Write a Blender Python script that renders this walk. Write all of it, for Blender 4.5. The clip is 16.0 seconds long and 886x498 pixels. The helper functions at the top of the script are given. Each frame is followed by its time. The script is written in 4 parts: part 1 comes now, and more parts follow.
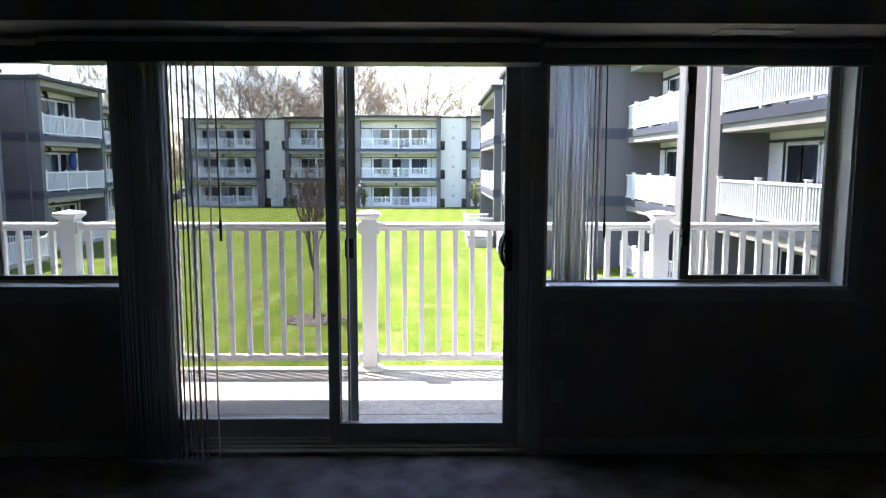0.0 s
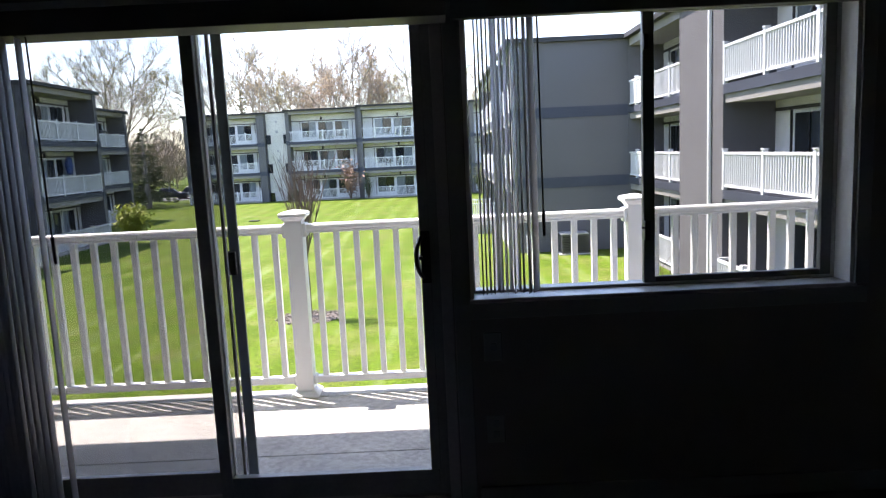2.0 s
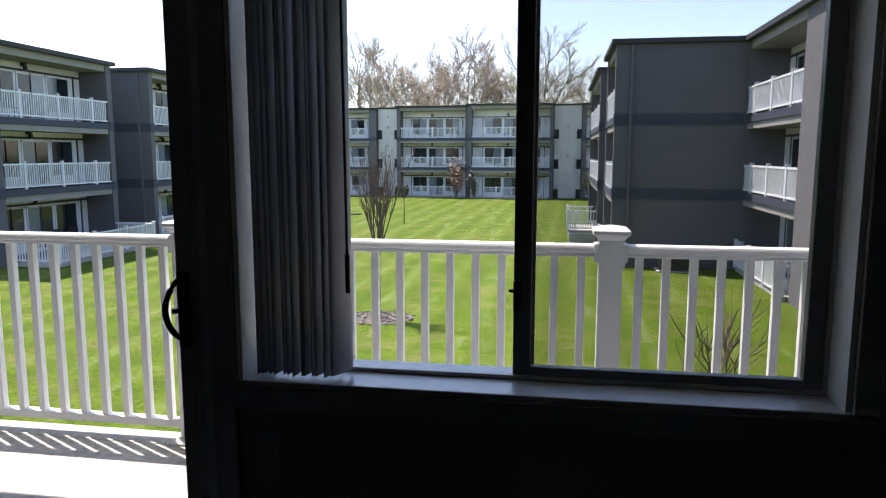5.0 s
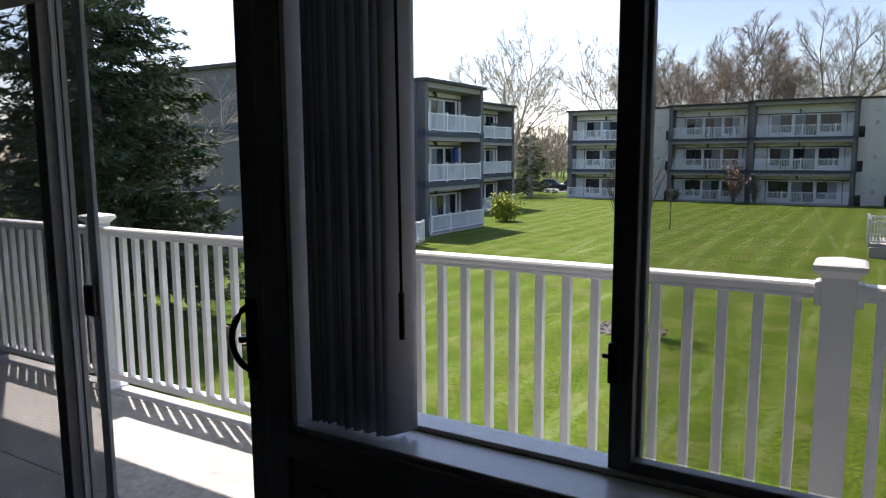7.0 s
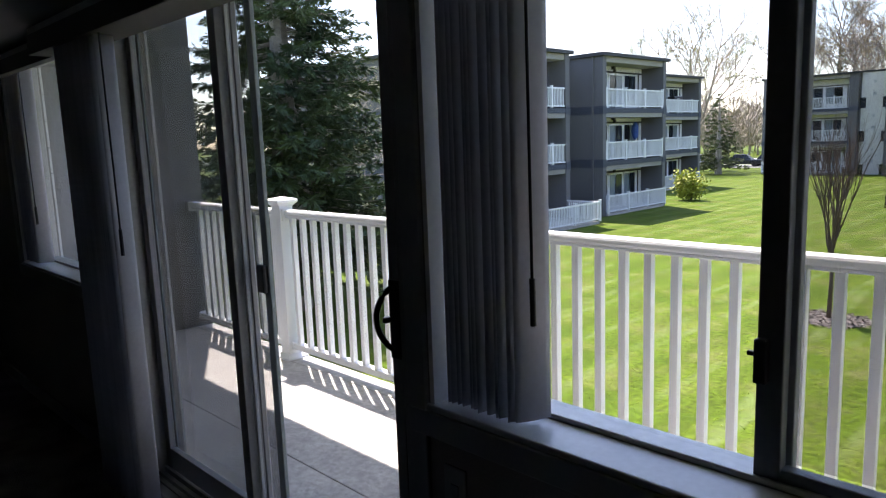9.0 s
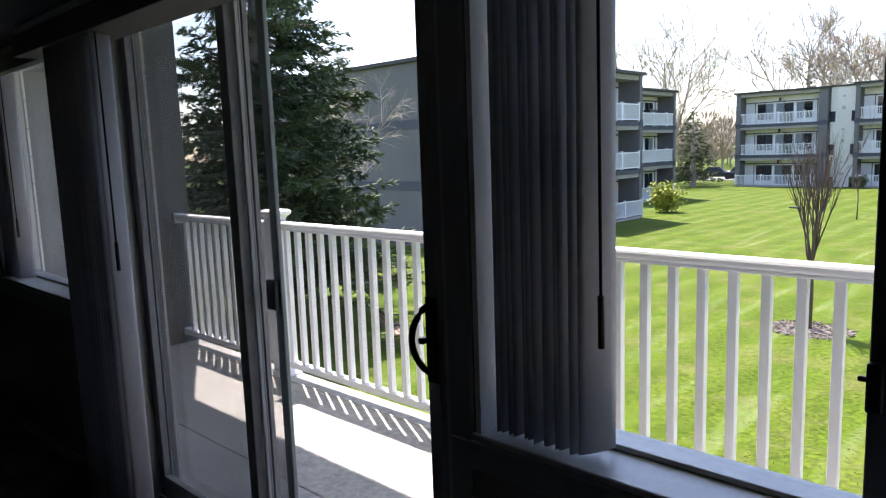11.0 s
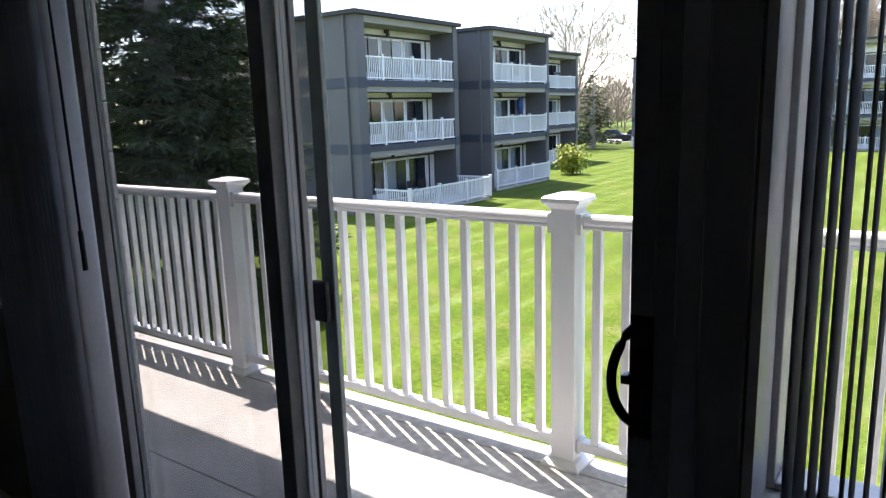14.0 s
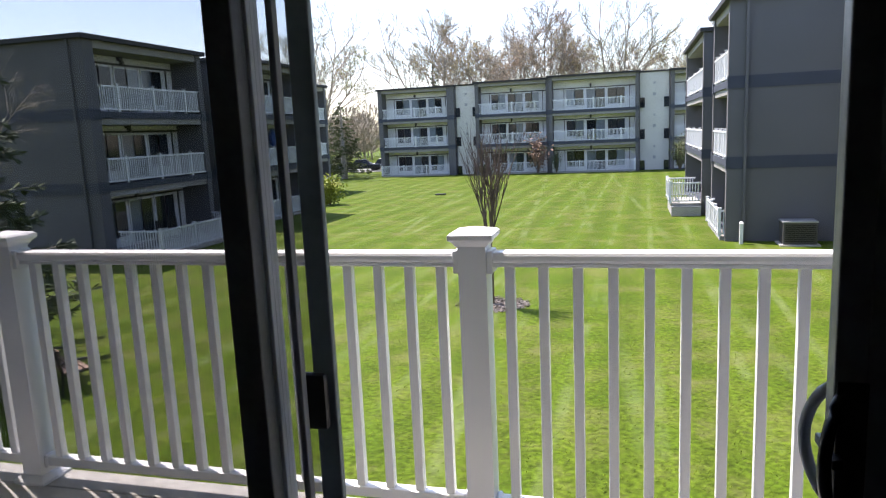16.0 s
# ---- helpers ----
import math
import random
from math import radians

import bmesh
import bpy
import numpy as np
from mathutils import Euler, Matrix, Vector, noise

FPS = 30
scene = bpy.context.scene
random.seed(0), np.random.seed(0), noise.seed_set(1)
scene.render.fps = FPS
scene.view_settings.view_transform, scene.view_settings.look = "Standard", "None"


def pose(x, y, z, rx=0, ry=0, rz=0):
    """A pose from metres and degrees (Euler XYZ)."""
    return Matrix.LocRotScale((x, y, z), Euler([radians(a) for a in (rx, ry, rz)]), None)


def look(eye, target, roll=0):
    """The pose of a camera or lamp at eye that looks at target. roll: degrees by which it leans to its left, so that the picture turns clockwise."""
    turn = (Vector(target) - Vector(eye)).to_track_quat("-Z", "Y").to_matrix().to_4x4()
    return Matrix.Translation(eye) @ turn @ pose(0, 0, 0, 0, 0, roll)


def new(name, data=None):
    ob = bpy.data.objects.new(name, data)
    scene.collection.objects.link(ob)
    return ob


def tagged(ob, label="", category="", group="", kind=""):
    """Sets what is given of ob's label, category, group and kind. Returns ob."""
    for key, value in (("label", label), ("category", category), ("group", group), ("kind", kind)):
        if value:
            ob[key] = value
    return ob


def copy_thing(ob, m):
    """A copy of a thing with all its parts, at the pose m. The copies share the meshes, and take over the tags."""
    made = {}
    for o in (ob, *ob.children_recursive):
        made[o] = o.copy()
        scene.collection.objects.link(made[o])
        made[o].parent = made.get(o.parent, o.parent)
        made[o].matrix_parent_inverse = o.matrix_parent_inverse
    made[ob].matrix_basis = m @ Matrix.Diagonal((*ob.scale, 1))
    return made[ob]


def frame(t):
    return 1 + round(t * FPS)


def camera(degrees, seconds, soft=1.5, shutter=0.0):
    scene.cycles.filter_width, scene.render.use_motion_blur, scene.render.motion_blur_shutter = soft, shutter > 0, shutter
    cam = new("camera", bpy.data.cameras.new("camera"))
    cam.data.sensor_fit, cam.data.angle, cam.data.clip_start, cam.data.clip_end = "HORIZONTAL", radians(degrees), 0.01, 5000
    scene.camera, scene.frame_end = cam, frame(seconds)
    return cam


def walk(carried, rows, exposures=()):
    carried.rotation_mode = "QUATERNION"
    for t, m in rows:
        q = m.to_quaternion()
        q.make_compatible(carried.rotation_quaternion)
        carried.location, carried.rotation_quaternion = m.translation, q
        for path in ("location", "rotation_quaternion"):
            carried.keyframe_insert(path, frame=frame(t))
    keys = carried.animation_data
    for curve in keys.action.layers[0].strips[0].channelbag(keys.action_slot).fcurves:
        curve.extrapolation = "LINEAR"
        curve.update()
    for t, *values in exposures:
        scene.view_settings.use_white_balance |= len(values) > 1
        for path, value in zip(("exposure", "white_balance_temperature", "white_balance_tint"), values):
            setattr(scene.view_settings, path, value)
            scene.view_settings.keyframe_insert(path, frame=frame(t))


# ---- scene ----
cam = camera(64.7, 16.0, soft=1.2)
PATH = [
    (0, (0.424, -3.393, 1.457), (0.454, -1.407, 1.217), 0.1),
    (0.5, (0.578, -3.218, 1.466), (0.604, -1.238, 1.181), -0.7),
    (1, (0.664, -3.043, 1.453), (0.726, -1.061, 1.185), -1.58),
    (1.5, (0.747, -2.84, 1.466), (0.803, -0.853, 1.244), -1.86),
    (2, (0.879, -2.691, 1.447), (0.873, -0.71, 1.169), -2.74),
    (2.5, (1.091, -2.51, 1.46), (1.01, -0.532, 1.177), 0.18),
    (3, (1.233, -2.352, 1.451), (1.178, -0.379, 1.126), -1.6),
    (5.5, (1.902, -1.5, 1.455), (1.498, 0.441, 1.196), 0.6),
    (6, (1.972, -1.346, 1.473), (1.468, 0.572, 1.216), 0.3),
    (6.5, (2.014, -1.248, 1.462), (1.284, 0.591, 1.184), -1.16),
    (7, (2.085, -1.162, 1.481), (1.061, 0.534, 1.219), -0.32),
    (7.5, (2.138, -1.131, 1.485), (0.983, 0.476, 1.201), -0.98),
    (8, (2.15, -1.107, 1.488), (0.857, 0.391, 1.206), -1.94),
    (8.5, (2.152, -1.09, 1.489), (0.738, 0.29, 1.18), -2.1),
    (11, (1.937, -1.097, 1.475), (0.568, 0.335, 1.199), -1.97),
    (11.5, (1.808, -1.13, 1.479), (0.55, 0.403, 1.211), -2.89),
    (12, (1.697, -1.201, 1.478), (0.492, 0.367, 1.176), -3.3),
    (12.5, (1.588, -1.188, 1.47), (0.343, 0.336, 1.112), -2.48),
    (13, (1.408, -1.069, 1.463), (0.255, 0.543, 1.186), -3.35),
    (13.5, (1.28, -1.023, 1.487), (0.076, 0.538, 1.144), -3.03),
    (14, (1.168, -1.002, 1.465), (0.024, 0.592, 1.077), -1.8),
    (14.5, (0.974, -1.024, 1.466), (0.082, 0.736, 1.137), -3.4),
    (15, (0.774, -1.042, 1.469), (0.078, 0.8, 1.113), -3.3),
    (15.5, (0.663, -1.013, 1.463), (0.048, 0.85, 1.072), -1.3),
    (16, (0.528, -0.914, 1.477), (0.006, 0.989, 1.148), -2.6),
]
walk(cam, [(t, look(eye, target, roll)) for t, eye, target, roll in PATH], [(t, stops, 6700, 26) for t, stops in (
    (0.0, 2.72), (0.5, 2.7), (2.0, 2.2), (3.0, 1.66), (5.5, 1.45), (6.0, 1.25), (7.0, 1.2), (8.0, 1.6), (8.5, 1.85), (11.0, 1.9), (12.0, 1.65), (12.5, 1.95), (13.5, 2.0), (14.0, 2.1), (14.5, 1.75), (15.0, 1.55), (16.0, 1.45))])

# ---- light: clear spring day, high sun ahead and to the left ----
SUN_WAY = Vector((-0.46, 0.25, 1.05)).normalized()
world = bpy.data.worlds.new("sky")
scene.world = world
world.use_nodes = True
sky = world.node_tree.nodes.new("ShaderNodeTexSky")
sky.sky_type, sky.sun_disc = "NISHITA", False
sky.sun_elevation = math.asin(SUN_WAY.z)
sky.sun_rotation = math.atan2(SUN_WAY.x, SUN_WAY.y)
sky.air_density, sky.dust_density = 1.0, 0.8
world.node_tree.links.new(sky.outputs[0], world.node_tree.nodes["Background"].inputs[0])
world.node_tree.nodes["Background"].inputs[1].default_value = 0.15
sun_data = bpy.data.lights.new("sun", "SUN")
sun_data.energy, sun_data.angle, sun_data.color = 4.6, radians(0.5), (1.0, 0.96, 0.9)
sun = new("sun", sun_data)
sun.matrix_world = look(SUN_WAY * 60, (0, 0, 0))


# ---- materials ----
def surface(name, colour, rough=0.6, metal=0.0, vary=0.12, scale=6.0, bump=0.1, fine=60.0, per_object=0.0, tint=None, coords="Object"):
    """A material with variation at two scales and a fine relief."""
    mat = bpy.data.materials.new(name)
    mat.use_nodes = True
    nodes, links = mat.node_tree.nodes, mat.node_tree.links
    bsdf = nodes["Principled BSDF"]
    bsdf.inputs["Roughness"].default_value, bsdf.inputs["Metallic"].default_value = rough, metal
    at = nodes.new("ShaderNodeTexCoord")
    big, small = nodes.new("ShaderNodeTexNoise"), nodes.new("ShaderNodeTexNoise")
    big.inputs["Scale"].default_value, small.inputs["Scale"].default_value = scale, fine
    big.inputs["Detail"].default_value, small.inputs["Detail"].default_value = 5, 3
    for n in (big, small):
        links.new(at.outputs[coords], n.inputs["Vector"])
    ramp = nodes.new("ShaderNodeMixRGB")
    other = tint or tuple(c * (1 - 2 * vary) for c in colour)
    ramp.inputs[1].default_value, ramp.inputs[2].default_value = (*colour, 1), (*other, 1)
    sharp = nodes.new("ShaderNodeMapRange")
    sharp.inputs[1].default_value, sharp.inputs[2].default_value = 0.35, 0.68
    links.new(big.outputs[0], sharp.inputs[0])
    links.new(sharp.outputs[0], ramp.inputs[0])
    grain = nodes.new("ShaderNodeHueSaturation")
    grain.inputs["Value"].default_value = 1
    amount = nodes.new("ShaderNodeMapRange")
    amount.inputs[1].default_value, amount.inputs[2].default_value = 0.3, 0.7
    amount.inputs[3].default_value, amount.inputs[4].default_value = 1 - vary, 1 + vary
    links.new(small.outputs[0], amount.inputs[0])
    value = amount.outputs[0]
    if per_object:
        info, shift, times = nodes.new("ShaderNodeObjectInfo"), nodes.new("ShaderNodeMapRange"), nodes.new("ShaderNodeMath")
        shift.inputs[3].default_value, shift.inputs[4].default_value = 1 - per_object, 1 + per_object
        links.new(info.outputs["Random"], shift.inputs[0])
        times.operation = "MULTIPLY"
        links.new(shift.outputs[0], times.inputs[0])
        links.new(value, times.inputs[1])
        value = times.outputs[0]
    links.new(value, grain.inputs["Value"])
    links.new(ramp.outputs[0], grain.inputs["Color"])
    links.new(grain.outputs[0], bsdf.inputs["Base Color"])
    if bump:
        relief = nodes.new("ShaderNodeBump")
        relief.inputs["Strength"].default_value, relief.inputs["Distance"].default_value = bump, 0.01
        links.new(small.outputs[0], relief.inputs["Height"])
        links.new(relief.outputs[0], bsdf.inputs["Normal"])
    return mat


def clear(name, tint, gloss=True, solid=0.0, grey=(0.1, 0.1, 0.1)):
    """A thin pane or mesh that lets light through."""
    mat = bpy.data.materials.new(name)
    mat.use_nodes = True
    nodes, links = mat.node_tree.nodes, mat.node_tree.links
    out = nodes["Material Output"]
    nodes.remove(nodes["Principled BSDF"])
    see = nodes.new("ShaderNodeBsdfTransparent")
    see.inputs[0].default_value = (*tint, 1)
    mix = nodes.new("ShaderNodeMixShader")
    if gloss:
        shine, facing = nodes.new("ShaderNodeBsdfGlossy"), nodes.new("ShaderNodeLayerWeight")
        shine.inputs["Roughness"].default_value = 0.01
        power, share = nodes.new("ShaderNodeMath"), nodes.new("ShaderNodeMath")
        power.operation, share.operation = "POWER", "MULTIPLY_ADD"
        power.inputs[1].default_value, share.inputs[1].default_value, share.inputs[2].default_value = 5, 0.5, 0.02
        links.new(facing.outputs["Facing"], power.inputs[0])
        links.new(power.outputs[0], share.inputs[0])
        links.new(share.outputs[0], mix.inputs[0])
        links.new(shine.outputs[0], mix.inputs[2])
    else:
        thread = nodes.new("ShaderNodeBsdfDiffuse")
        thread.inputs[0].default_value = (*grey, 1)
        mix.inputs[0].default_value = solid
        links.new(thread.outputs[0], mix.inputs[2])
    links.new(see.outputs[0], mix.inputs[1])
    links.new(mix.outputs[0], out.inputs[0])
    return mat


def lawn_material():
    """Mown grass: light and dark mowing strips, dry patches, fine blades."""
    mat = surface("lawn", (0.05, 0.088, 0.0045), 0.9, vary=0.5, scale=0.9, fine=11, bump=0.8, tint=(0.072, 0.102, 0.008))
    nodes, links = mat.node_tree.nodes, mat.node_tree.links
    bsdf = nodes["Principled BSDF"]
    bsdf.inputs["Specular IOR Level"].default_value = 0.1
    source = bsdf.inputs["Base Color"].links[0].from_socket
    at = nodes.new("ShaderNodeTexCoord")
    turn = nodes.new("ShaderNodeMapping")
    turn.inputs["Rotation"].default_value = (0, 0, radians(1))
    links.new(at.outputs["Object"], turn.inputs[0])
    strips = nodes.new("ShaderNodeTexWave")
    strips.bands_direction = "X"
    strips.inputs["Scale"].default_value, strips.inputs["Distortion"].default_value = 0.21, 0.5
    strips.inputs["Detail"].default_value, strips.inputs["Detail Scale"].default_value = 3, 0.4
    links.new(turn.outputs[0], strips.inputs[0])
    turn2 = nodes.new("ShaderNodeMapping")
    turn2.inputs["Rotation"].default_value = (0, 0, radians(-5))
    links.new(at.outputs["Object"], turn2.inputs[0])
    cross = nodes.new("ShaderNodeTexWave")
    cross.inputs["Scale"].default_value, cross.inputs["Distortion"].default_value = 0.11, 0.5
    cross.inputs["Detail"].default_value, cross.inputs["Detail Scale"].default_value = 3, 0.5
    links.new(turn2.outputs[0], cross.inputs[0])
    level = nodes.new("ShaderNodeMapRange")
    level.inputs[1].default_value, level.inputs[2].default_value = 0.1, 0.75
    level.inputs[3].default_value, level.inputs[4].default_value = 0.9, 1.08
    links.new(strips.outputs[1], level.inputs[0])
    patch = nodes.new("ShaderNodeTexNoise")
    patch.inputs["Scale"].default_value, patch.inputs["Detail"].default_value = 0.9, 12
    patch.inputs["Roughness"].default_value = 0.72
    links.new(at.outputs["Object"], patch.inputs[0])
    dry = nodes.new("ShaderNodeMapRange")
    dry.inputs[1].default_value, dry.inputs[2].default_value = 0.5, 0.84
    links.new(patch.outputs[0], dry.inputs[0])
    hue = nodes.new("ShaderNodeHueSaturation")
    links.new(level.outputs[0], hue.inputs["Value"])
    links.new(source, hue.inputs["Color"])
    mix = nodes.new("ShaderNodeMixRGB")
    mix.inputs[2].default_value = (0.125, 0.122, 0.05, 1)
    links.new(dry.outputs[0], mix.inputs[0])
    links.new(hue.outputs[0], mix.inputs[1])
    # pale lines of clippings where the mower turned the grass over
    line = nodes.new("ShaderNodeMapRange")
    line.inputs[1].default_value, line.inputs[2].default_value = 0.91, 1.0
    links.new(strips.outputs[1], line.inputs[0])
    slant = nodes.new("ShaderNodeMapRange")
    slant.inputs[1].default_value, slant.inputs[2].default_value = 0.95, 1.0
    slant.inputs[4].default_value = 0.8
    links.new(cross.outputs[1], slant.inputs[0])
    both = nodes.new("ShaderNodeMath")
    both.operation = "MAXIMUM"
    links.new(line.outputs[0], both.inputs[0])
    links.new(slant.outputs[0], both.inputs[1])
    broken = nodes.new("ShaderNodeTexNoise")
    broken.inputs["Scale"].default_value, broken.inputs["Detail"].default_value = 0.35, 9
    broken.inputs["Roughness"].default_value = 0.7
    links.new(at.outputs["Object"], broken.inputs[0])
    gate = nodes.new("ShaderNodeMapRange")
    gate.inputs[1].default_value, gate.inputs[2].default_value = 0.44, 0.66
    gate.inputs[4].default_value = 0.75
    links.new(broken.outputs[0], gate.inputs[0])
    amount = nodes.new("ShaderNodeMath")
    amount.operation = "MULTIPLY"
    links.new(both.outputs[0], amount.inputs[0])
    links.new(gate.outputs[0], amount.inputs[1])
    pale = nodes.new("ShaderNodeMixRGB")
    pale.inputs[2].default_value = (0.13, 0.165, 0.06, 1)
    links.new(amount.outputs[0], pale.inputs[0])
    links.new(mix.outputs[0], pale.inputs[1])
    links.new(pale.outputs[0], bsdf.inputs["Base Color"])
    return mat


# Indoor white trim as mid grey: its backlit shade is put into the colour.
PAINT = surface("shade-greyed trim paint", (0.34, 0.34, 0.34), 0.35, vary=0.04, scale=3, bump=0.03)
# Darker copy of the trim colour; holds the shade on the valances' room side.
VALANCE = surface("shade-darkened valance", (0.12, 0.12, 0.118), 0.6, vary=0.05, scale=3, bump=0.03)
WALL = surface("beige wall paint", (0.3, 0.285, 0.265), 0.8, vary=0.05, scale=2, bump=0.1, fine=120)
# Ceiling and soffit: off-white taken down to dark grey, shade included in the colour.
CEIL = surface("shade-darkened ceiling paint", (0.24, 0.235, 0.225), 0.9, vary=0.04, scale=2, bump=0.25, fine=90)
CARPET = surface("carpet", (0.2, 0.18, 0.2), 0.97, vary=0.35, scale=5, bump=1.0, fine=210)
VINYL = surface("white vinyl", (0.84, 0.84, 0.83), 0.35, vary=0.03, scale=2, bump=0.02)
FRAME = surface("aluminium frame", (0.5, 0.5, 0.49), 0.42, 0.3, vary=0.06, scale=8, bump=0.03)
WSASH = surface("dark grey window sash", (0.16, 0.16, 0.155), 0.4, 0.1, vary=0.08, scale=8, bump=0.03)
SILLPAINT = surface("glossy sill", (0.55, 0.55, 0.56), 0.3, vary=0.05, scale=4, bump=0.02)
SASH = surface("grey vinyl sash", (0.34, 0.34, 0.33), 0.4, 0.1, vary=0.08, scale=8, bump=0.03)
GREEN = surface("grey green screen frame", (0.27, 0.31, 0.305), 0.5, 0.1, vary=0.1, scale=10, bump=0.03)
BLACK = surface("black plastic", (0.014, 0.014, 0.016), 0.35, vary=0.1, scale=10, bump=0.03)
GREYP = surface("grey handle", (0.3, 0.32, 0.33), 0.4, vary=0.08, scale=10, bump=0.02)
SLAT = surface("vinyl slat", (0.68, 0.68, 0.72), 0.55, vary=0.05, scale=4, bump=0.04, per_object=0.08)
FINWALL = surface("light taupe stucco", (0.3, 0.285, 0.265), 0.9, vary=0.06, scale=0.9, bump=0.5, fine=45)
ENDWALL = surface("grey taupe stucco", (0.19, 0.185, 0.178), 0.9, vary=0.08, scale=0.9, bump=0.6, fine=45)
CONCRETE = surface("balcony concrete", (0.44, 0.425, 0.39), 0.85, vary=0.2, scale=2.6, bump=0.6, fine=34, tint=(0.34, 0.325, 0.3))
STUCCO = surface("taupe stucco", (0.135, 0.132, 0.136), 0.9, vary=0.06, scale=0.6, bump=0.5, fine=45)
BAND = surface("slate blue band", (0.05, 0.058, 0.08), 0.7, vary=0.06, scale=0.8, bump=0.2)
SIDING = surface("white lap siding", (0.8, 0.8, 0.8), 0.7, vary=0.05, scale=0.8, bump=0.1)
CREAM = surface("cream stucco", (0.7, 0.68, 0.63), 0.85, vary=0.05, scale=0.7, bump=0.3, fine=30)
ROOF = surface("dark roof edge", (0.035, 0.035, 0.037), 0.7, vary=0.1, scale=1, bump=0.1)
RAIL = surface("far white vinyl", (0.76, 0.77, 0.78), 0.45, vary=0.02, scale=1, bump=0)
DARKGLASS = surface("window glass in shade", (0.02, 0.028, 0.036), 0.06, vary=0.15, scale=0.6, bump=0, per_object=0.5)
CURTAIN = surface("curtained window", (0.2, 0.24, 0.27), 0.12, vary=0.08, scale=3, bump=0, per_object=0.25)
BARK = surface("grey bark", (0.34, 0.3, 0.25), 0.9, vary=0.2, scale=4, bump=0.6, fine=25)
FARBARK = surface("weathered grey brown bark", (0.31, 0.27, 0.22), 0.9, vary=0.2, scale=2, bump=0.3, fine=12)
TWIG = surface("brown twigs", (0.15, 0.105, 0.085), 0.85, vary=0.15, scale=4, bump=0)
TANBUD = surface("tan and reddish buds", (0.48, 0.37, 0.22), 0.8, vary=0.25, scale=0.3, fine=2, bump=0, tint=(0.36, 0.2, 0.13))
GREENBUD = surface("yellow green buds", (0.4, 0.42, 0.16), 0.8, vary=0.25, scale=0.3, fine=2, bump=0, tint=(0.42, 0.34, 0.14))
FARWOOD = surface("far bare twigs", (0.24, 0.21, 0.175), 0.9, vary=0.25, scale=0.15, fine=1.5, bump=0, tint=(0.28, 0.235, 0.17))
BUD = surface("spring buds", (0.52, 0.45, 0.17), 0.8, vary=0.25, scale=0.3, fine=2, bump=0, tint=(0.4, 0.26, 0.12))
NEEDLE = surface("spruce needles", (0.026, 0.055, 0.024), 0.7, vary=0.35, scale=0.7, bump=0, fine=6, tint=(0.075, 0.105, 0.024))
NEEDLE2 = surface("young spruce needles", (0.11, 0.135, 0.045), 0.7, vary=0.3, scale=0.9, bump=0, fine=6)
glow = SLAT.node_tree.nodes.new("ShaderNodeBsdfTranslucent")
glow.inputs[0].default_value = (0.5, 0.51, 0.56, 1)
vinyl = SLAT.node_tree.nodes.new("ShaderNodeMixShader")
vinyl.inputs[0].default_value = 0.16
SLAT.node_tree.links.new(SLAT.node_tree.nodes["Principled BSDF"].outputs[0], vinyl.inputs[1])
SLAT.node_tree.links.new(glow.outputs[0], vinyl.inputs[2])
SLAT.node_tree.links.new(vinyl.outputs[0], SLAT.node_tree.nodes["Material Output"].inputs[0])
LEAF = surface("yellow green leaves", (0.32, 0.36, 0.03), 0.7, vary=0.25, scale=1.5, bump=0, fine=9)
RUST = surface("rust leaves", (0.3, 0.18, 0.12), 0.75, vary=0.25, scale=1.5, bump=0, fine=9)
MULCH = surface("bark mulch", (0.13, 0.118, 0.105), 0.95, vary=0.4, scale=6, bump=1, fine=30, tint=(0.12, 0.1, 0.085))
LAWN = lawn_material()
BLADE = surface("grass blades", (0.11, 0.15, 0.02), 0.9, vary=0.25, scale=0.8, bump=0, fine=9, tint=(0.16, 0.18, 0.04))
see_through = BLADE.node_tree.nodes.new("ShaderNodeBsdfTranslucent")
see_through.inputs[0].default_value = (0.24, 0.32, 0.04, 1)
leafy = BLADE.node_tree.nodes.new("ShaderNodeMixShader")
leafy.inputs[0].default_value = 0.6
BLADE.node_tree.links.new(BLADE.node_tree.nodes["Principled BSDF"].outputs[0], leafy.inputs[1])
BLADE.node_tree.links.new(see_through.outputs[0], leafy.inputs[2])
BLADE.node_tree.links.new(leafy.outputs[0], BLADE.node_tree.nodes["Material Output"].inputs[0])
ASPHALT = surface("asphalt", (0.2, 0.2, 0.2), 0.9, vary=0.1, scale=1, bump=0.2)
WOOD = surface("weathered wood", (0.27, 0.17, 0.12), 0.75, vary=0.2, scale=5, bump=0.2)
CASE = surface("dark grey sheet metal", (0.085, 0.083, 0.082), 0.5, 0.3, vary=0.1, bump=0.05)
IRON = surface("black iron", (0.02, 0.02, 0.022), 0.5, 0.5, vary=0.1, bump=0.05)
CARPAINT = surface("dark car paint", (0.03, 0.035, 0.045), 0.2, 0.3, vary=0.05, bump=0)
METAL = surface("grey metal", (0.42, 0.43, 0.44), 0.5, 0.5, vary=0.08, bump=0.05)
BLUE = surface("blue cloth", (0.04, 0.1, 0.32), 0.8, vary=0.1, bump=0.1)
GLASS = clear("window glass", (0.95, 0.97, 0.96))
DOORNET = clear("door screen mesh", (1, 1, 1), gloss=False, solid=0.36, grey=(0.07, 0.07, 0.07))
MESHNET = clear("insect screen mesh", (1, 1, 1), gloss=False, solid=0.25, grey=(0.07, 0.07, 0.07))


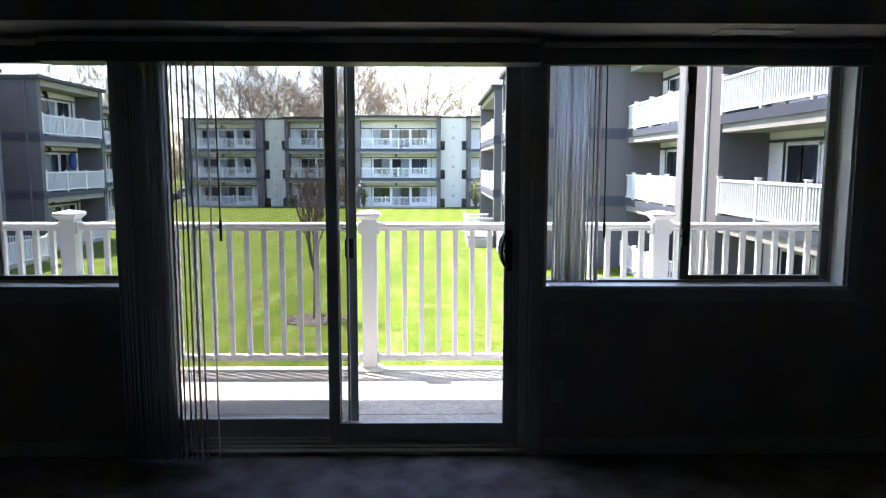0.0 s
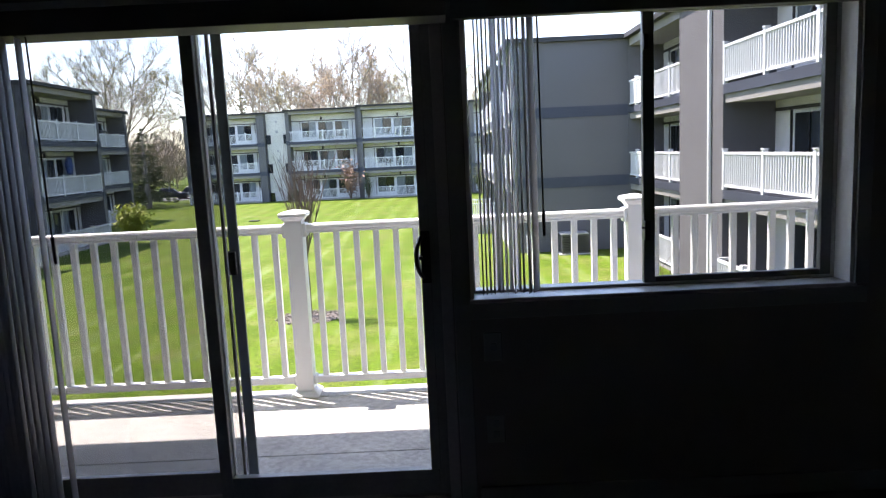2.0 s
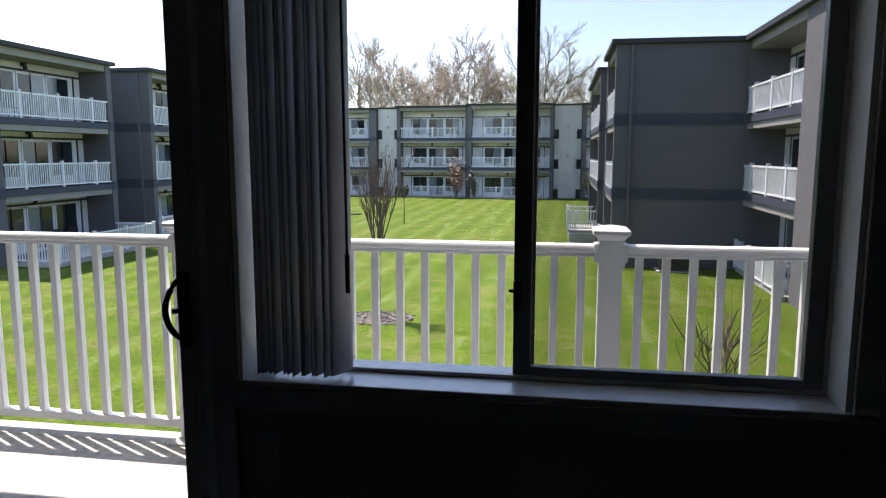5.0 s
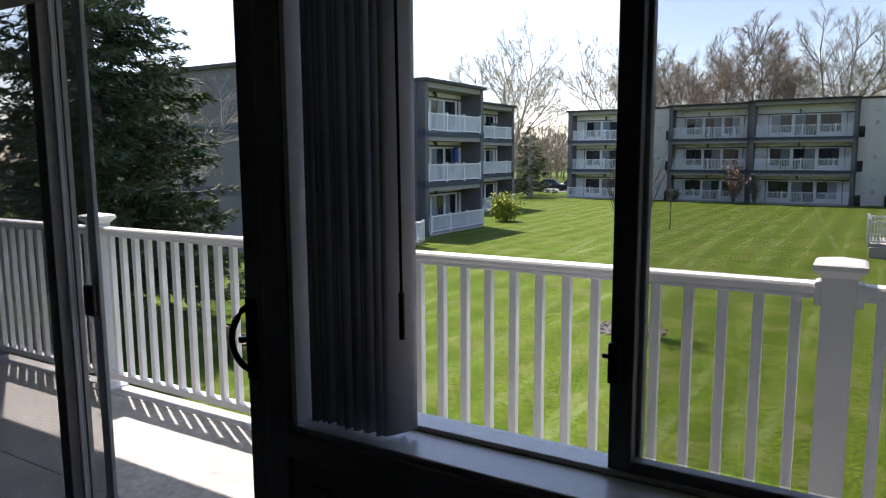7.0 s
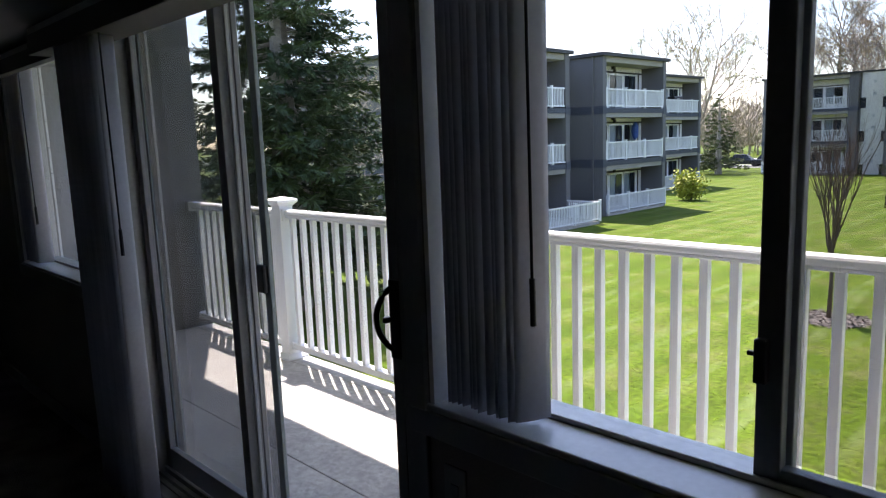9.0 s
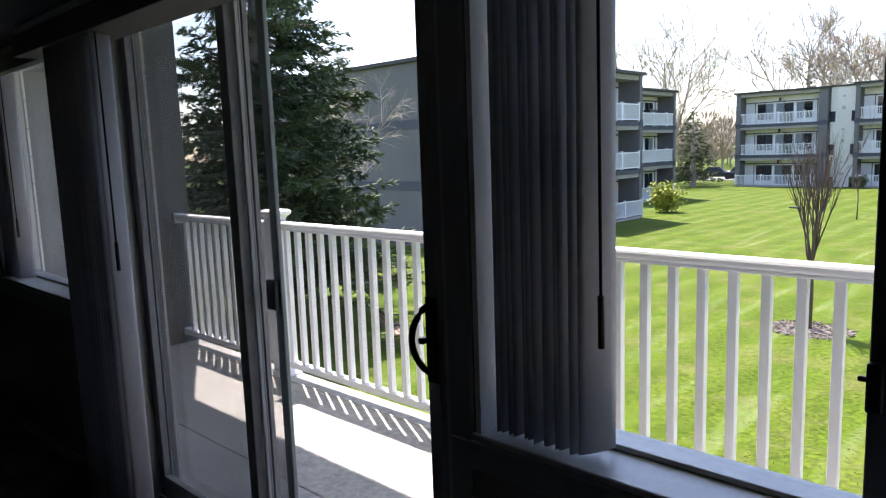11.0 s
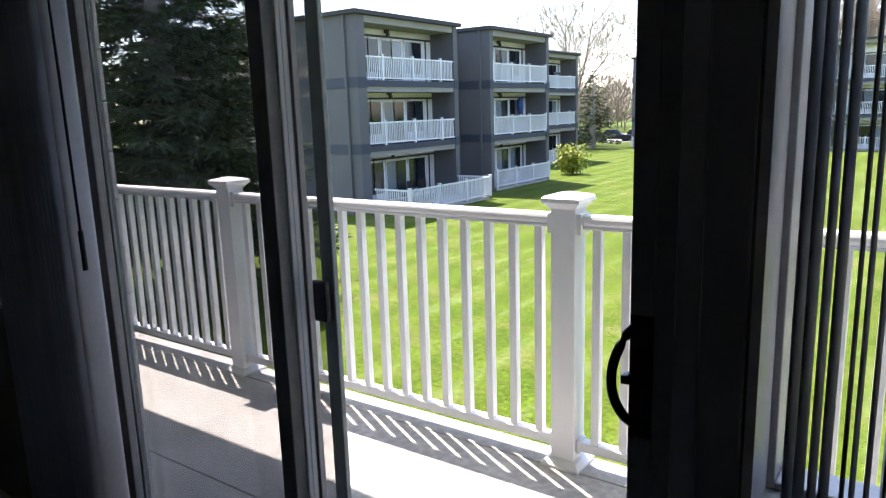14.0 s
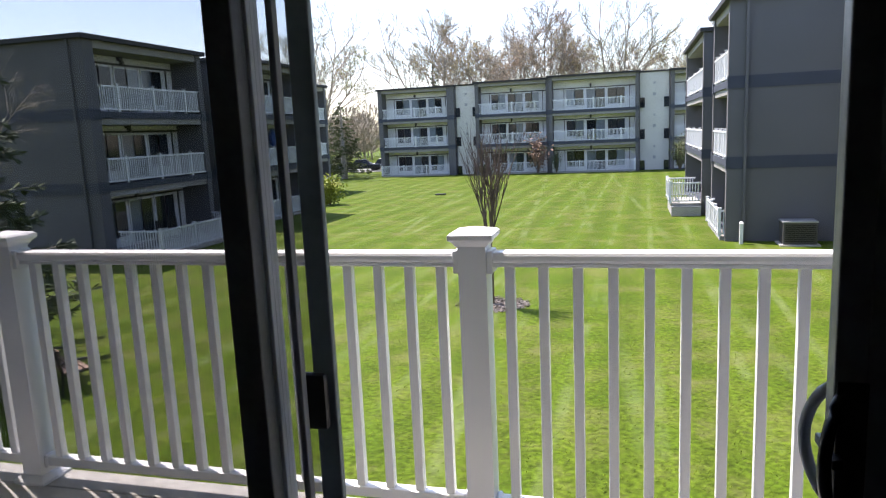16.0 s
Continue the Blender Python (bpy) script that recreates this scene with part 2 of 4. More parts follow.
# ---- mesh helpers ----
class Shape:
    """Collects boxes, tubes and sheets into one mesh."""

    def __init__(self):
        self.v, self.f = [], []

    def box(self, a, b, bevel=0.0):
        n, e = len(self.v), bevel
        (x0, y0, z0), (x1, y1, z1) = a, b
        if e:
            bm = bmesh.new()
            bmesh.ops.create_cube(bm, size=1)
            for w in bm.verts:
                w.co = Vector([(a[i] + b[i]) / 2 + w.co[i] * (b[i] - a[i]) for i in range(3)])
            bmesh.ops.bevel(bm, geom=bm.edges[:], offset=e, segments=2, affect="EDGES", profile=0.5)
            bm.verts.index_update()
            self.v += [tuple(w.co) for w in bm.verts]
            self.f += [[n + w.index for w in f.verts] for f in bm.faces]
            bm.free()
            return self
        self.v += [(x0, y0, z0), (x1, y0, z0), (x1, y1, z0), (x0, y1, z0), (x0, y0, z1), (x1, y0, z1), (x1, y1, z1), (x0, y1, z1)]
        self.f += [[n + i for i in q] for q in ((0, 3, 2, 1), (4, 5, 6, 7), (0, 1, 5, 4), (1, 2, 6, 5), (2, 3, 7, 6), (3, 0, 4, 7))]
        return self

    def tube(self, points, radii, sides=6, cap=True):
        n = len(self.v)
        up = Vector((0.31, 0.17, 0.93))
        for i, p in enumerate(points):
            p = Vector(p)
            way = Vector(points[min(i + 1, len(points) - 1)]) - Vector(points[max(i - 1, 0)])
            way.normalize()
            s = way.cross(up if abs(way.dot(up)) < 0.95 else Vector((1, 0, 0))).normalized()
            q = way.cross(s)
            for k in range(sides):
                a = 2 * math.pi * k / sides
                self.v.append(tuple(p + (s * math.cos(a) + q * math.sin(a)) * radii[i]))
        for i in range(len(points) - 1):
            for k in range(sides):
                k2 = (k + 1) % sides
                self.f.append([n + i * sides + k, n + i * sides + k2, n + (i + 1) * sides + k2, n + (i + 1) * sides + k])
        if cap:
            self.f.append([n + k for k in reversed(range(sides))])
            self.f.append([n + (len(points) - 1) * sides + k for k in range(sides)])
        return self

    def loft(self, rings):
        """Square rings (cx, cy, half width, z) joined into a turned post or cap."""
        n = len(self.v)
        for cx, cy, h, z in rings:
            self.v += [(cx - h, cy - h, z), (cx + h, cy - h, z), (cx + h, cy + h, z), (cx - h, cy + h, z)]
        for i in range(len(rings) - 1):
            for k in range(4):
                self.f.append([n + 4 * i + k, n + 4 * i + (k + 1) % 4, n + 4 * i + 4 + (k + 1) % 4, n + 4 * i + 4 + k])
        self.f += [[n + 3, n + 2, n + 1, n], [n + 4 * (len(rings) - 1) + k for k in range(4)]]
        return self

    def leaf(self, p, way, side, length, width):
        n = len(self.v)
        p = Vector(p)
        self.v += [tuple(p), tuple(p + way * length * 0.5 + side * width), tuple(p + way * length), tuple(p + way * length * 0.5 - side * width)]
        self.f.append([n, n + 1, n + 2, n + 3])
        return self

    def mesh(self, name, mat, smooth=False):
        me = bpy.data.meshes.new(name)
        me.from_pydata(self.v, [], self.f)
        me.materials.append(mat)
        if smooth:
            me.polygons.foreach_set("use_smooth", [True] * len(me.polygons))
        me.update()
        return me

    def make(self, name, mat, parent=None, smooth=False):
        ob = new(name, self.mesh(name, mat, smooth))
        ob.parent = parent
        return ob


def holder(name, m, label="", category="", group="", kind=""):
    ob = new(name)
    ob.matrix_world = m
    return tagged(ob, label, category, group, kind)


def structure(name, shape, mat, label=""):
    return tagged(shape.make(name, mat), label, "", "", "structure")


I = Matrix.Identity(4)
GROUND = -3.01

# ---- the room ----
X0, X1, Y0, CEILING = -3.4, 3.1, -5.6, 2.38
WT = 0.2                        # outer wall thickness
SILL, HEAD = 0.86, 2.0
W1, W2 = (-2.53, -1.015), (0.97, 2.47)
DOOR = (-0.98, 0.90)
structure("floor", Shape().box((X0, Y0, -0.2), (X1, 0.02, 0.0)), CARPET, "dark grey violet cut pile carpet on the living room floor")
structure("ceiling", Shape().box((X0, Y0, CEILING), (X1, WT, CEILING + 0.25)), CEIL, "matt off-white ceiling, shade put into its dark grey colour")
north = Shape()
for a, b, z0, z1 in ((X0 - 0.15, W1[0], 0, CEILING), (W1[0], W1[1], 0, SILL), (W1[1], DOOR[0], 0, CEILING), (DOOR[1], W2[0], 0, CEILING),
                     (W2[0], W2[1], 0, SILL), (W2[1], X1 + 0.15, 0, CEILING), (W1[0], W1[1], HEAD, CEILING), (DOOR[0], DOOR[1], 2.05, CEILING), (W2[0], W2[1], HEAD, CEILING)):
    north.box((a, 0.0, z0 - (0.2 if z0 == 0 else 0)), (b, WT, z1))
structure("wall_north", north, WALL, "beige painted window wall in deep shadow")
structure("wall_west", Shape().box((X0 - 0.15, Y0, 0), (X0, 0, CEILING)), WALL, "beige painted side wall in shadow")
structure("wall_east", Shape().box((X1, Y0, 0), (X1 + 0.15, 0, CEILING)), WALL, "beige painted side wall in shadow")
structure("wall_south", Shape().box((X0 - 0.15, Y0 - 0.15, 0), (X1 + 0.15, Y0, CEILING)), WALL, "beige painted back wall in shadow")
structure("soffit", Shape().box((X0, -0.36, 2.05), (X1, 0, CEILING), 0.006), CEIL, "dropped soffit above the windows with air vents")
base = Shape()
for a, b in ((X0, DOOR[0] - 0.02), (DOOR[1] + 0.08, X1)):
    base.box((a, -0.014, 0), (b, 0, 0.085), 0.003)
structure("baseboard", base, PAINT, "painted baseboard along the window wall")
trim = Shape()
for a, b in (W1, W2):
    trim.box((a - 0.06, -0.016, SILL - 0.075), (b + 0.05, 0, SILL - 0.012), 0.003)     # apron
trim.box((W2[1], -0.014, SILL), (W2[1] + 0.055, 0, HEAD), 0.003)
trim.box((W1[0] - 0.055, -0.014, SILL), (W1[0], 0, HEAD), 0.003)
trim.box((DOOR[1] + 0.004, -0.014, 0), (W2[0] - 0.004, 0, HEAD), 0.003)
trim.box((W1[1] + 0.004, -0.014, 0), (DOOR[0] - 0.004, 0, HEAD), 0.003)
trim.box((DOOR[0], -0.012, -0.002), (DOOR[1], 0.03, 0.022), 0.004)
for a, b in (W1, W2):
    structure("window_sill", Shape().box((a - 0.012, -0.01, SILL - 0.012), (b + 0.012, 0.11, SILL + 0.004), 0.004), SILLPAINT, "pale grey glossy window sill lit by the sky")
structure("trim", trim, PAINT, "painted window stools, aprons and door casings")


def vent(x):
    v = holder("ceiling_vent", pose(x, -0.2, 2.05), "metal louvred air vent set in the soffit", "vent", "air vents in the soffit")
    f = Shape()
    for a, b in (((-0.16, -0.06, -0.008), (0.16, -0.045, 0)), ((-0.16, 0.045, -0.008), (0.16, 0.06, 0)), ((-0.16, -0.045, -0.008), (-0.145, 0.045, 0)), ((0.145, -0.045, -0.008), (0.16, 0.045, 0))):
        f.box(a, b, 0.002)
    f.make("frame", METAL, v)
    blade = Shape().box((-0.145, -0.004, -0.006), (0.145, 0.004, 0)).mesh("louvre", METAL)
    for k in range(6):
        s = new("louvre", blade)
        s.parent, s.location = v, (0, -0.035 + 0.014 * k, 0)


vent(-0.32)
vent(1.85)


def headrail(a, b, y, z, label):
    h = holder("blind_headrail", pose(0, 0, 0), label, "blind rail", "blind headrails")
    Shape().box((a, y, z), (b, -0.002, 2.0), 0.004).make("valance", VALANCE, h)
    Shape().box((a + 0.01, y + 0.005, 2.0), (b - 0.01, -0.002, 2.028), 0.003).make("track", FRAME, h)


headrail(-1.35, DOOR[1] + 0.02, -0.16, 1.915, "valance of the vertical blind over the sliding door, darkened for shade")
headrail(W2[0] - 0.03, W2[1] + 0.03, -0.05, 1.922, "valance of the vertical blind over the window, darkened for shade")
headrail(W1[0] - 0.03, -1.36, -0.05, 1.922, "valance of the vertical blind over the window, darkened for shade")


def plate(x, z, holes):
    p = holder("outlet", pose(x, -0.001, z), "white plastic wall plate, greyed for shade, on the beige wall", "outlet", "wall plates")
    Shape().box((-0.036, -0.006, -0.058), (0.036, 0, 0.058), 0.003).make("plate", PAINT, p)
    for k in holes:
        Shape().box((-0.013, -0.009, k - 0.014), (0.013, -0.006, k + 0.014), 0.002).make("socket", GREYP, p)


plate(1.05, 0.67, (0.0,))
plate(1.05, 0.33, (-0.022, 0.022))


# ---- windows ----
def ring(shape, x0, x1, z0, z1, y0, y1, w, bottom=None):
    """A rectangular frame of four members of width w."""
    b = bottom or w
    shape.box((x0, y0, z0), (x0 + w, y1, z1), 0.003)
    shape.box((x1 - w, y0, z0), (x1, y1, z1), 0.003)
    shape.box((x0 + w, y0, z0), (x1 - w, y1, z0 + b), 0.003)
    shape.box((x0 + w, y0, z1 - w), (x1 - w, y1, z1), 0.003)
    return shape


def pane(name, x0, x1, z0, z1, y, mat, parent, thick=0.005):
    p = Shape().box((x0, y, z0), (x1, y + thick, z1)).make(name, mat, parent)
    p.visible_shadow = False
    return p


def window(name, a, b, label):
    w = holder(name, I, label, "window", "", "structure")
    mid = (a + b) / 2
    for x in (a, b - 0.014):
        Shape().box((x, 0.0, SILL + 0.004), (x + 0.014, 0.11, HEAD)).make("jamb", VINYL, w)
    ring(Shape(), a + 0.014, b - 0.014, SILL + 0.004, HEAD, 0.11, 0.185, 0.012).make("frame", FRAME, w)
    Shape().box((mid - 0.02, 0.152, SILL + 0.016), (mid + 0.02, 0.176, HEAD - 0.012), 0.003).make("meeting_rail", SASH, w)
    ring(Shape(), mid - 0.035, b - 0.022, SILL + 0.01, HEAD - 0.012, 0.118, 0.148, 0.046, 0.028).make("inner_sash", WSASH, w)
    pane("pane", a + 0.026, mid - 0.02, SILL + 0.016, HEAD - 0.012, 0.16, GLASS, w)
    pane("pane", mid + 0.01, b - 0.068, SILL + 0.037, HEAD - 0.058, 0.13, GLASS, w)
    pane("insect_screen", mid + 0.01, b - 0.04, SILL + 0.026, HEAD - 0.025, 0.18, MESHNET, w, 0.001)
    latch = Shape().box((mid - 0.035, 0.1, SILL + 0.19), (mid - 0.012, 0.12, SILL + 0.27), 0.004)
    latch.box((mid - 0.047, 0.102, SILL + 0.238), (mid - 0.03, 0.112, SILL + 0.247), 0.003)
    latch.box((mid - 0.034, 0.106, HEAD - 0.2), (mid - 0.014, 0.12, HEAD - 0.14), 0.004)
    latch.make("latch", BLACK, w)


window("window_1", *W1, "two-panel sliding window with grey sashes")
window("window_2", *W2, "two-panel sliding window with grey sashes")

door = holder("door_1", I, "closed sliding glass patio door with grey frame", "door", "", "structure")
outer = ring(Shape(), DOOR[0], DOOR[1], 0.0, 2.045, 0.03, 0.15, 0.045, 0.03)
outer.box((DOOR[0] + 0.045, 0.085, 0.03), (DOOR[1] - 0.045, 0.095, 0.055)).box((DOOR[0] + 0.045, 0.05, 0.03), (DOOR[1] - 0.045, 0.056, 0.05))
outer.make("frame", FRAME, door)
ring(Shape(), -0.935, -0.064, 0.05, 2.025, 0.1, 0.128, 0.046, 0.1).make("fixed_panel", SASH, door)
sl = ring(Shape(), -0.095, 0.865, 0.045, 2.025, 0.048, 0.083, 0.05, 0.1)
sl.box((0.78, 0.046, 0.145), (0.82, 0.083, 1.96), 0.003)
sl.make("sliding_panel", SASH, door)
for y in (0.084, 0.1, 0.116):
    Shape().box((-0.062, y, 0.06), (-0.04 - 0.15 * (y - 0.084), y + 0.013, 2.0), 0.002).make("interlock", VINYL, door)
pane("pane", -0.88, -0.1, 0.14, 1.95, 0.112, GLASS, door)
pane("pane", -0.05, 0.79, 0.14, 1.95, 0.064, GLASS, door)
strip = Shape().box((-0.008, 0.083, 0.05), (0.004, 0.1, 2.02), 0.002)
strip.make("weather_strip", PAINT, door)
ring(Shape(), -0.93, 0.04, 0.055, 2.02, 0.132, 0.148, 0.04, 0.06).make("screen_frame", GREEN, door)
pane("insect_screen", -0.9, 0.014, 0.11, 1.99, 0.14, DOORNET, door, 0.001)
Shape().box((-0.02, 0.112, 0.985), (0.03, 0.133, 1.085), 0.008).make("screen_latch", BLACK, door)


def pull(y, way, mat, name):
    h = Shape()
    pts = [(0.79 - 0.026 * math.sin(math.pi * k / 12) ** 0.7, y + way * 0.034 * math.sin(math.pi * k / 12) ** 0.7, 0.95 + 0.168 * k / 12) for k in range(13)]
    h.tube(pts, [0.0085] * 13, 8)
    h.box((0.783, min(y, y + way * 0.006), 0.93), (0.82, max(y, y + way * 0.006), 1.138), 0.002)
    h.box((0.775, min(y, y + way * 0.025), 1.025), (0.79, max(y, y + way * 0.025), 1.04), 0.003)
    h.make(name, mat, door, True)


pull(0.046, -1, BLACK, "inside_handle")
pull(0.085, 1, GREYP, "outside_handle")


# ---- vertical blinds: stacked open at one side ----
def slat_mesh(z0, z1):
    s, n = Shape(), 7
    for z in (z0, z1):
        for off in (0.0, 0.0012):
            for k in range(n):
                u = k / (n - 1) - 0.5
                s.v.append((0.005 * (1 - 4 * u * u) + off, 0.086 * u, z))
    for k in range(n - 1):
        s.f += [[k, k + 1, 2 * n + k + 1, 2 * n + k], [n + k + 1, n + k, 3 * n + k, 3 * n + k + 1]]
        s.f += [[n + k, n + k + 1, k + 1, k], [2 * n + k, 2 * n + k + 1, 3 * n + k + 1, 3 * n + k]]
    s.f += [[0, 2 * n, 3 * n, n], [n - 1, 2 * n - 1, 4 * n - 1, 3 * n - 1]]
    return s.mesh("slat", SLAT, True)


def blind(xs, y, z0, z1, wand_x, wand_z, label, turns=None):
    b = holder("vertical_blind", I, label, "blind", "vertical blinds")
    me = slat_mesh(z0, z1)
    for k, x in enumerate(xs):
        s = new("slat", me)
        s.parent, s.location = b, (x + random.uniform(-0.003, 0.003), y + random.uniform(-0.004, 0.004), random.uniform(0, 0.006))
        s.rotation_euler = (0, 0, radians(random.uniform(-5, 5) + (turns[k] if turns else -8 * (k - len(xs) + 4) if k > len(xs) - 4 else 0)))
    Shape().tube([(wand_x, y - 0.03, z1), (wand_x + 0.006, y - 0.03, wand_z + 0.1)], [0.0035, 0.0035], 6).tube([(wand_x + 0.006, y - 0.03, wand_z + 0.1), (wand_x + 0.007, y - 0.03, wand_z)], [0.0065, 0.0065], 8).make("wand", BLACK, b)


blind([1.02 + 0.0165 * k for k in range(10)] + [1.19, 1.214, 1.24], 0.052, SILL + 0.012, 1.96, 1.262, 1.1, "white vertical vinyl blind drawn back beside the window")
blind([-2.5 + 0.0175 * k for k in range(13)], 0.052, SILL + 0.012, 1.96, -2.25, 1.1, "white vertical vinyl blind drawn back beside the window")
blind([-1.04 + 0.0145 * k for k in range(15)] + [-0.815, -0.795, -0.775, -0.75, -0.728, -0.7, -0.672, -0.62], -0.1, 0.03, 1.93, -0.57, 1.1, "white vertical vinyl blind drawn back beside the patio door", [0] * 15 + [17] * 8)

# ---- our balcony ----
EDGE, DECK = 1.6, -0.01
slab = Shape()
for y0, y1 in ((WT, 0.6), (0.603, 1.44), (1.443, EDGE)):
    slab.box((-3.5, y0, DECK - 0.2), (4.15, y1, DECK), 0.006)
structure("balcony_floor", slab, CONCRETE, "sunlit pale concrete balcony floor with hairline joints")
structure("balcony_roof", Shape().box((-3.7, WT, 2.63), (4.4, 1.49, 2.83), 0.01), SIDING, "white painted underside of the balcony above")
structure("wall_balcony_west", Shape().box((-3.7, WT, GROUND), (-3.5, EDGE, 5.8)), ENDWALL, "grey taupe stucco fin wall at the balcony end")
structure("wall_balcony_east", Shape().box((4.15, WT, GROUND), (4.35, EDGE, 5.8)), ENDWALL, "grey taupe stucco fin wall at the balcony end")
house_wall = Shape().box((-12, 0.02, GROUND), (12, WT, -0.22)).box((-12, 0.02, CEILING + 0.26), (12, WT, 5.8)).box((-12, 0.02, -0.22), (X0 - 0.16, WT, CEILING + 0.26)).box((X1 + 0.16, 0.02, -0.22), (12, WT, CEILING + 0.26))
structure("wall_house", house_wall, STUCCO, "taupe stucco outer wall of the apartment house")
structure("roof_house", Shape().box((-12, -9, 5.8), (12, EDGE + 0.1, 5.95)), ROOF, "flat dark roof of the apartment house")

lap = Shape()
for a, b, z0, z1 in ((-3.5, W1[0], -0.02, 2.62), (W1[0], W1[1], -0.02, SILL), (W1[1], DOOR[0], -0.02, 2.62), (DOOR[1], W2[0], -0.02, 2.62), (W2[0], W2[1], -0.02, SILL), (W2[1], 4.15, -0.02, 2.62), (W1[0], W1[1], HEAD, 2.62), (DOOR[0], DOOR[1], 2.06, 2.62), (W2[0], W2[1], HEAD, 2.62)):
    z = z0
    while z < z1 - 0.02:
        lap.box((a, WT + 0.002, z), (b, WT + 0.014, min(z + 0.15, z1)))
        z += 0.155
structure("siding_house", lap, SIDING, "white lap siding on the balcony side of the house")
RY = 1.51
POSTS = (-2.105, -0.02, 2.03)
railing = holder("balcony_railing", pose(0, RY, DECK), "white vinyl balcony railing with square posts and balusters", "railing")
post = Shape()
post.loft([(0, 0, 0.085, 0.0), (0, 0, 0.085, 0.012), (0, 0, 0.066, 0.03), (0, 0, 0.051, 0.034), (0, 0, 0.051, 1.085)])
post.loft([(0, 0, 0.056, 1.085), (0, 0, 0.066, 1.1), (0, 0, 0.08, 1.112), (0, 0, 0.08, 1.128), (0, 0, 0.07, 1.136), (0, 0, 0.004, 1.15)])
post_mesh = post.mesh("post", VINYL)
for x in POSTS:
    p = new("post", post_mesh)
    p.parent, p.location = railing, (x, 0, 0)
bal_mesh = Shape().box((-0.0175, -0.0175, 0.11), (0.0175, 0.0175, 1.02), 0.003).mesh("baluster", VINYL)
ends = [-3.5, *POSTS, 4.15]
for a, b in zip(ends, ends[1:]):
    a2, b2 = a + (0.051 if a > -3.4 else 0), b - (0.051 if b < 4 else 0)
    Shape().box((a2, -0.036, 1.02), (b2, 0.036, 1.062), 0.014).box((a2, -0.027, 1.006), (b2, 0.027, 1.021), 0.004).make("top_rail", VINYL, railing)
    Shape().box((a2, -0.026, 0.072), (b2, 0.026, 0.115), 0.005).make("bottom_rail", VINYL, railing)
    for x in (a2, b2 - 0.022):
        Shape().box((x, -0.042, 0.985), (x + 0.022, 0.042, 1.068), 0.004).make("bracket", VINYL, railing)
        Shape().box((x, -0.034, 0.062), (x + 0.022, 0.034, 0.125), 0.01).make("bracket", VINYL, railing)
    n = round((b - a - 0.25) / 0.12)
    for k in range(n + 1):
        s = new("baluster", bal_mesh)
        s.parent, s.location = railing, (a + 0.127 + (b - a - 0.254) * k / n, 0, 0)

# ---- ground ----
land = Shape()
land.v = [(-900, -900, GROUND), (900, -900, GROUND), (900, 1500, GROUND), (-900, 1500, GROUND)]
land.f = [[0, 1, 2, 3]]
structure("ground", land, LAWN, "bright green mown spring lawn with mowing stripes")
structure("road", Shape().box((-120, 82, GROUND - 0.1), (-27, 89, GROUND + 0.02)), ASPHALT, "pale grey asphalt drive behind the houses")
mulch = Shape()
for k in range(900):
    a, r = random.uniform(0, 6.283), 0.95 * math.sqrt(random.random())
    c = Vector((-2.98 + r * math.cos(a), 16.5 + r * math.sin(a) * 0.9, GROUND + 0.012 + 0.035 * (0.95 - r)))
    mulch.leaf(c, Vector((random.uniform(-1, 1), random.uniform(-1, 1), 0.2)).normalized(), Vector((random.uniform(-1, 1), random.uniform(-1, 1), 0.3)).normalized(), random.uniform(0.05, 0.13), 0.022)
n0 = len(mulch.v)
mulch.v += [(-2.98, 16.5, GROUND + 0.045)] + [(-2.98 + (0.9 + 0.1 * math.sin(3 * a)) * math.cos(a), 16.5 + (0.8 + 0.1 * math.cos(2 * a)) * math.sin(a), GROUND + 0.006) for a in [k * 6.283 / 28 for k in range(28)]]
mulch.f += [[n0, n0 + 1 + k, n0 + 1 + (k + 1) % 28] for k in range(28)]
tagged(mulch.make("mulch_bed", MULCH), "round bed of dark bark mulch under the young tree", "mulch", "", "stuff")
grass = Shape()
for k in range(26000):
    y = 2.2 + 17 * random.random() ** 1.3
    x = random.uniform(-3.5 - 0.75 * y, 4 + 0.25 * y)
    a, h = random.uniform(0, 6.283), random.uniform(0.012, 0.03)
    n, c, s = len(grass.v), math.cos(a), math.sin(a)
    lean = random.uniform(-0.06, 0.06)
    grass.v += [(x - 0.012 * c, y - 0.012 * s, GROUND), (x + 0.012 * c, y + 0.012 * s, GROUND), (x + lean, y + lean, GROUND + h)]
    grass.f.append([n, n + 1, n + 2])
tagged(grass.make("grass", BLADE), "short green grass blades on the lawn", "grass", "", "stuff")


# ---- apartment blocks ----
def far_rail(parent, u0, u1, v, z, height=1.05, posts=2, name="railing"):
    s = Shape()
    s.box((u0, v - 0.04, z + height - 0.07), (u1, v + 0.04, z + height))
    s.box((u0, v - 0.03, z + 0.08), (u1, v + 0.03, z + 0.14))
    n = max(2, int((u1 - u0) / 0.125))
    for k in range(1, n):
        u = u0 + (u1 - u0) * k / n
        s.box((u - 0.02, v - 0.02, z + 0.12), (u + 0.02, v + 0.02, z + height - 0.05))
    for k in range(posts):
        u = u0 + (u1 - u0) * (k + 0.5) / posts if posts < 4 else u0 + (u1 - u0) * k / (posts - 1)
        s.box((u - 0.055, v - 0.055, z), (u + 0.055, v + 0.055, z + height + 0.06))
        s.box((u - 0.075, v - 0.075, z + height + 0.06), (u + 0.075, v + 0.075, z + height + 0.09))
    return s.make(name, RAIL, parent)


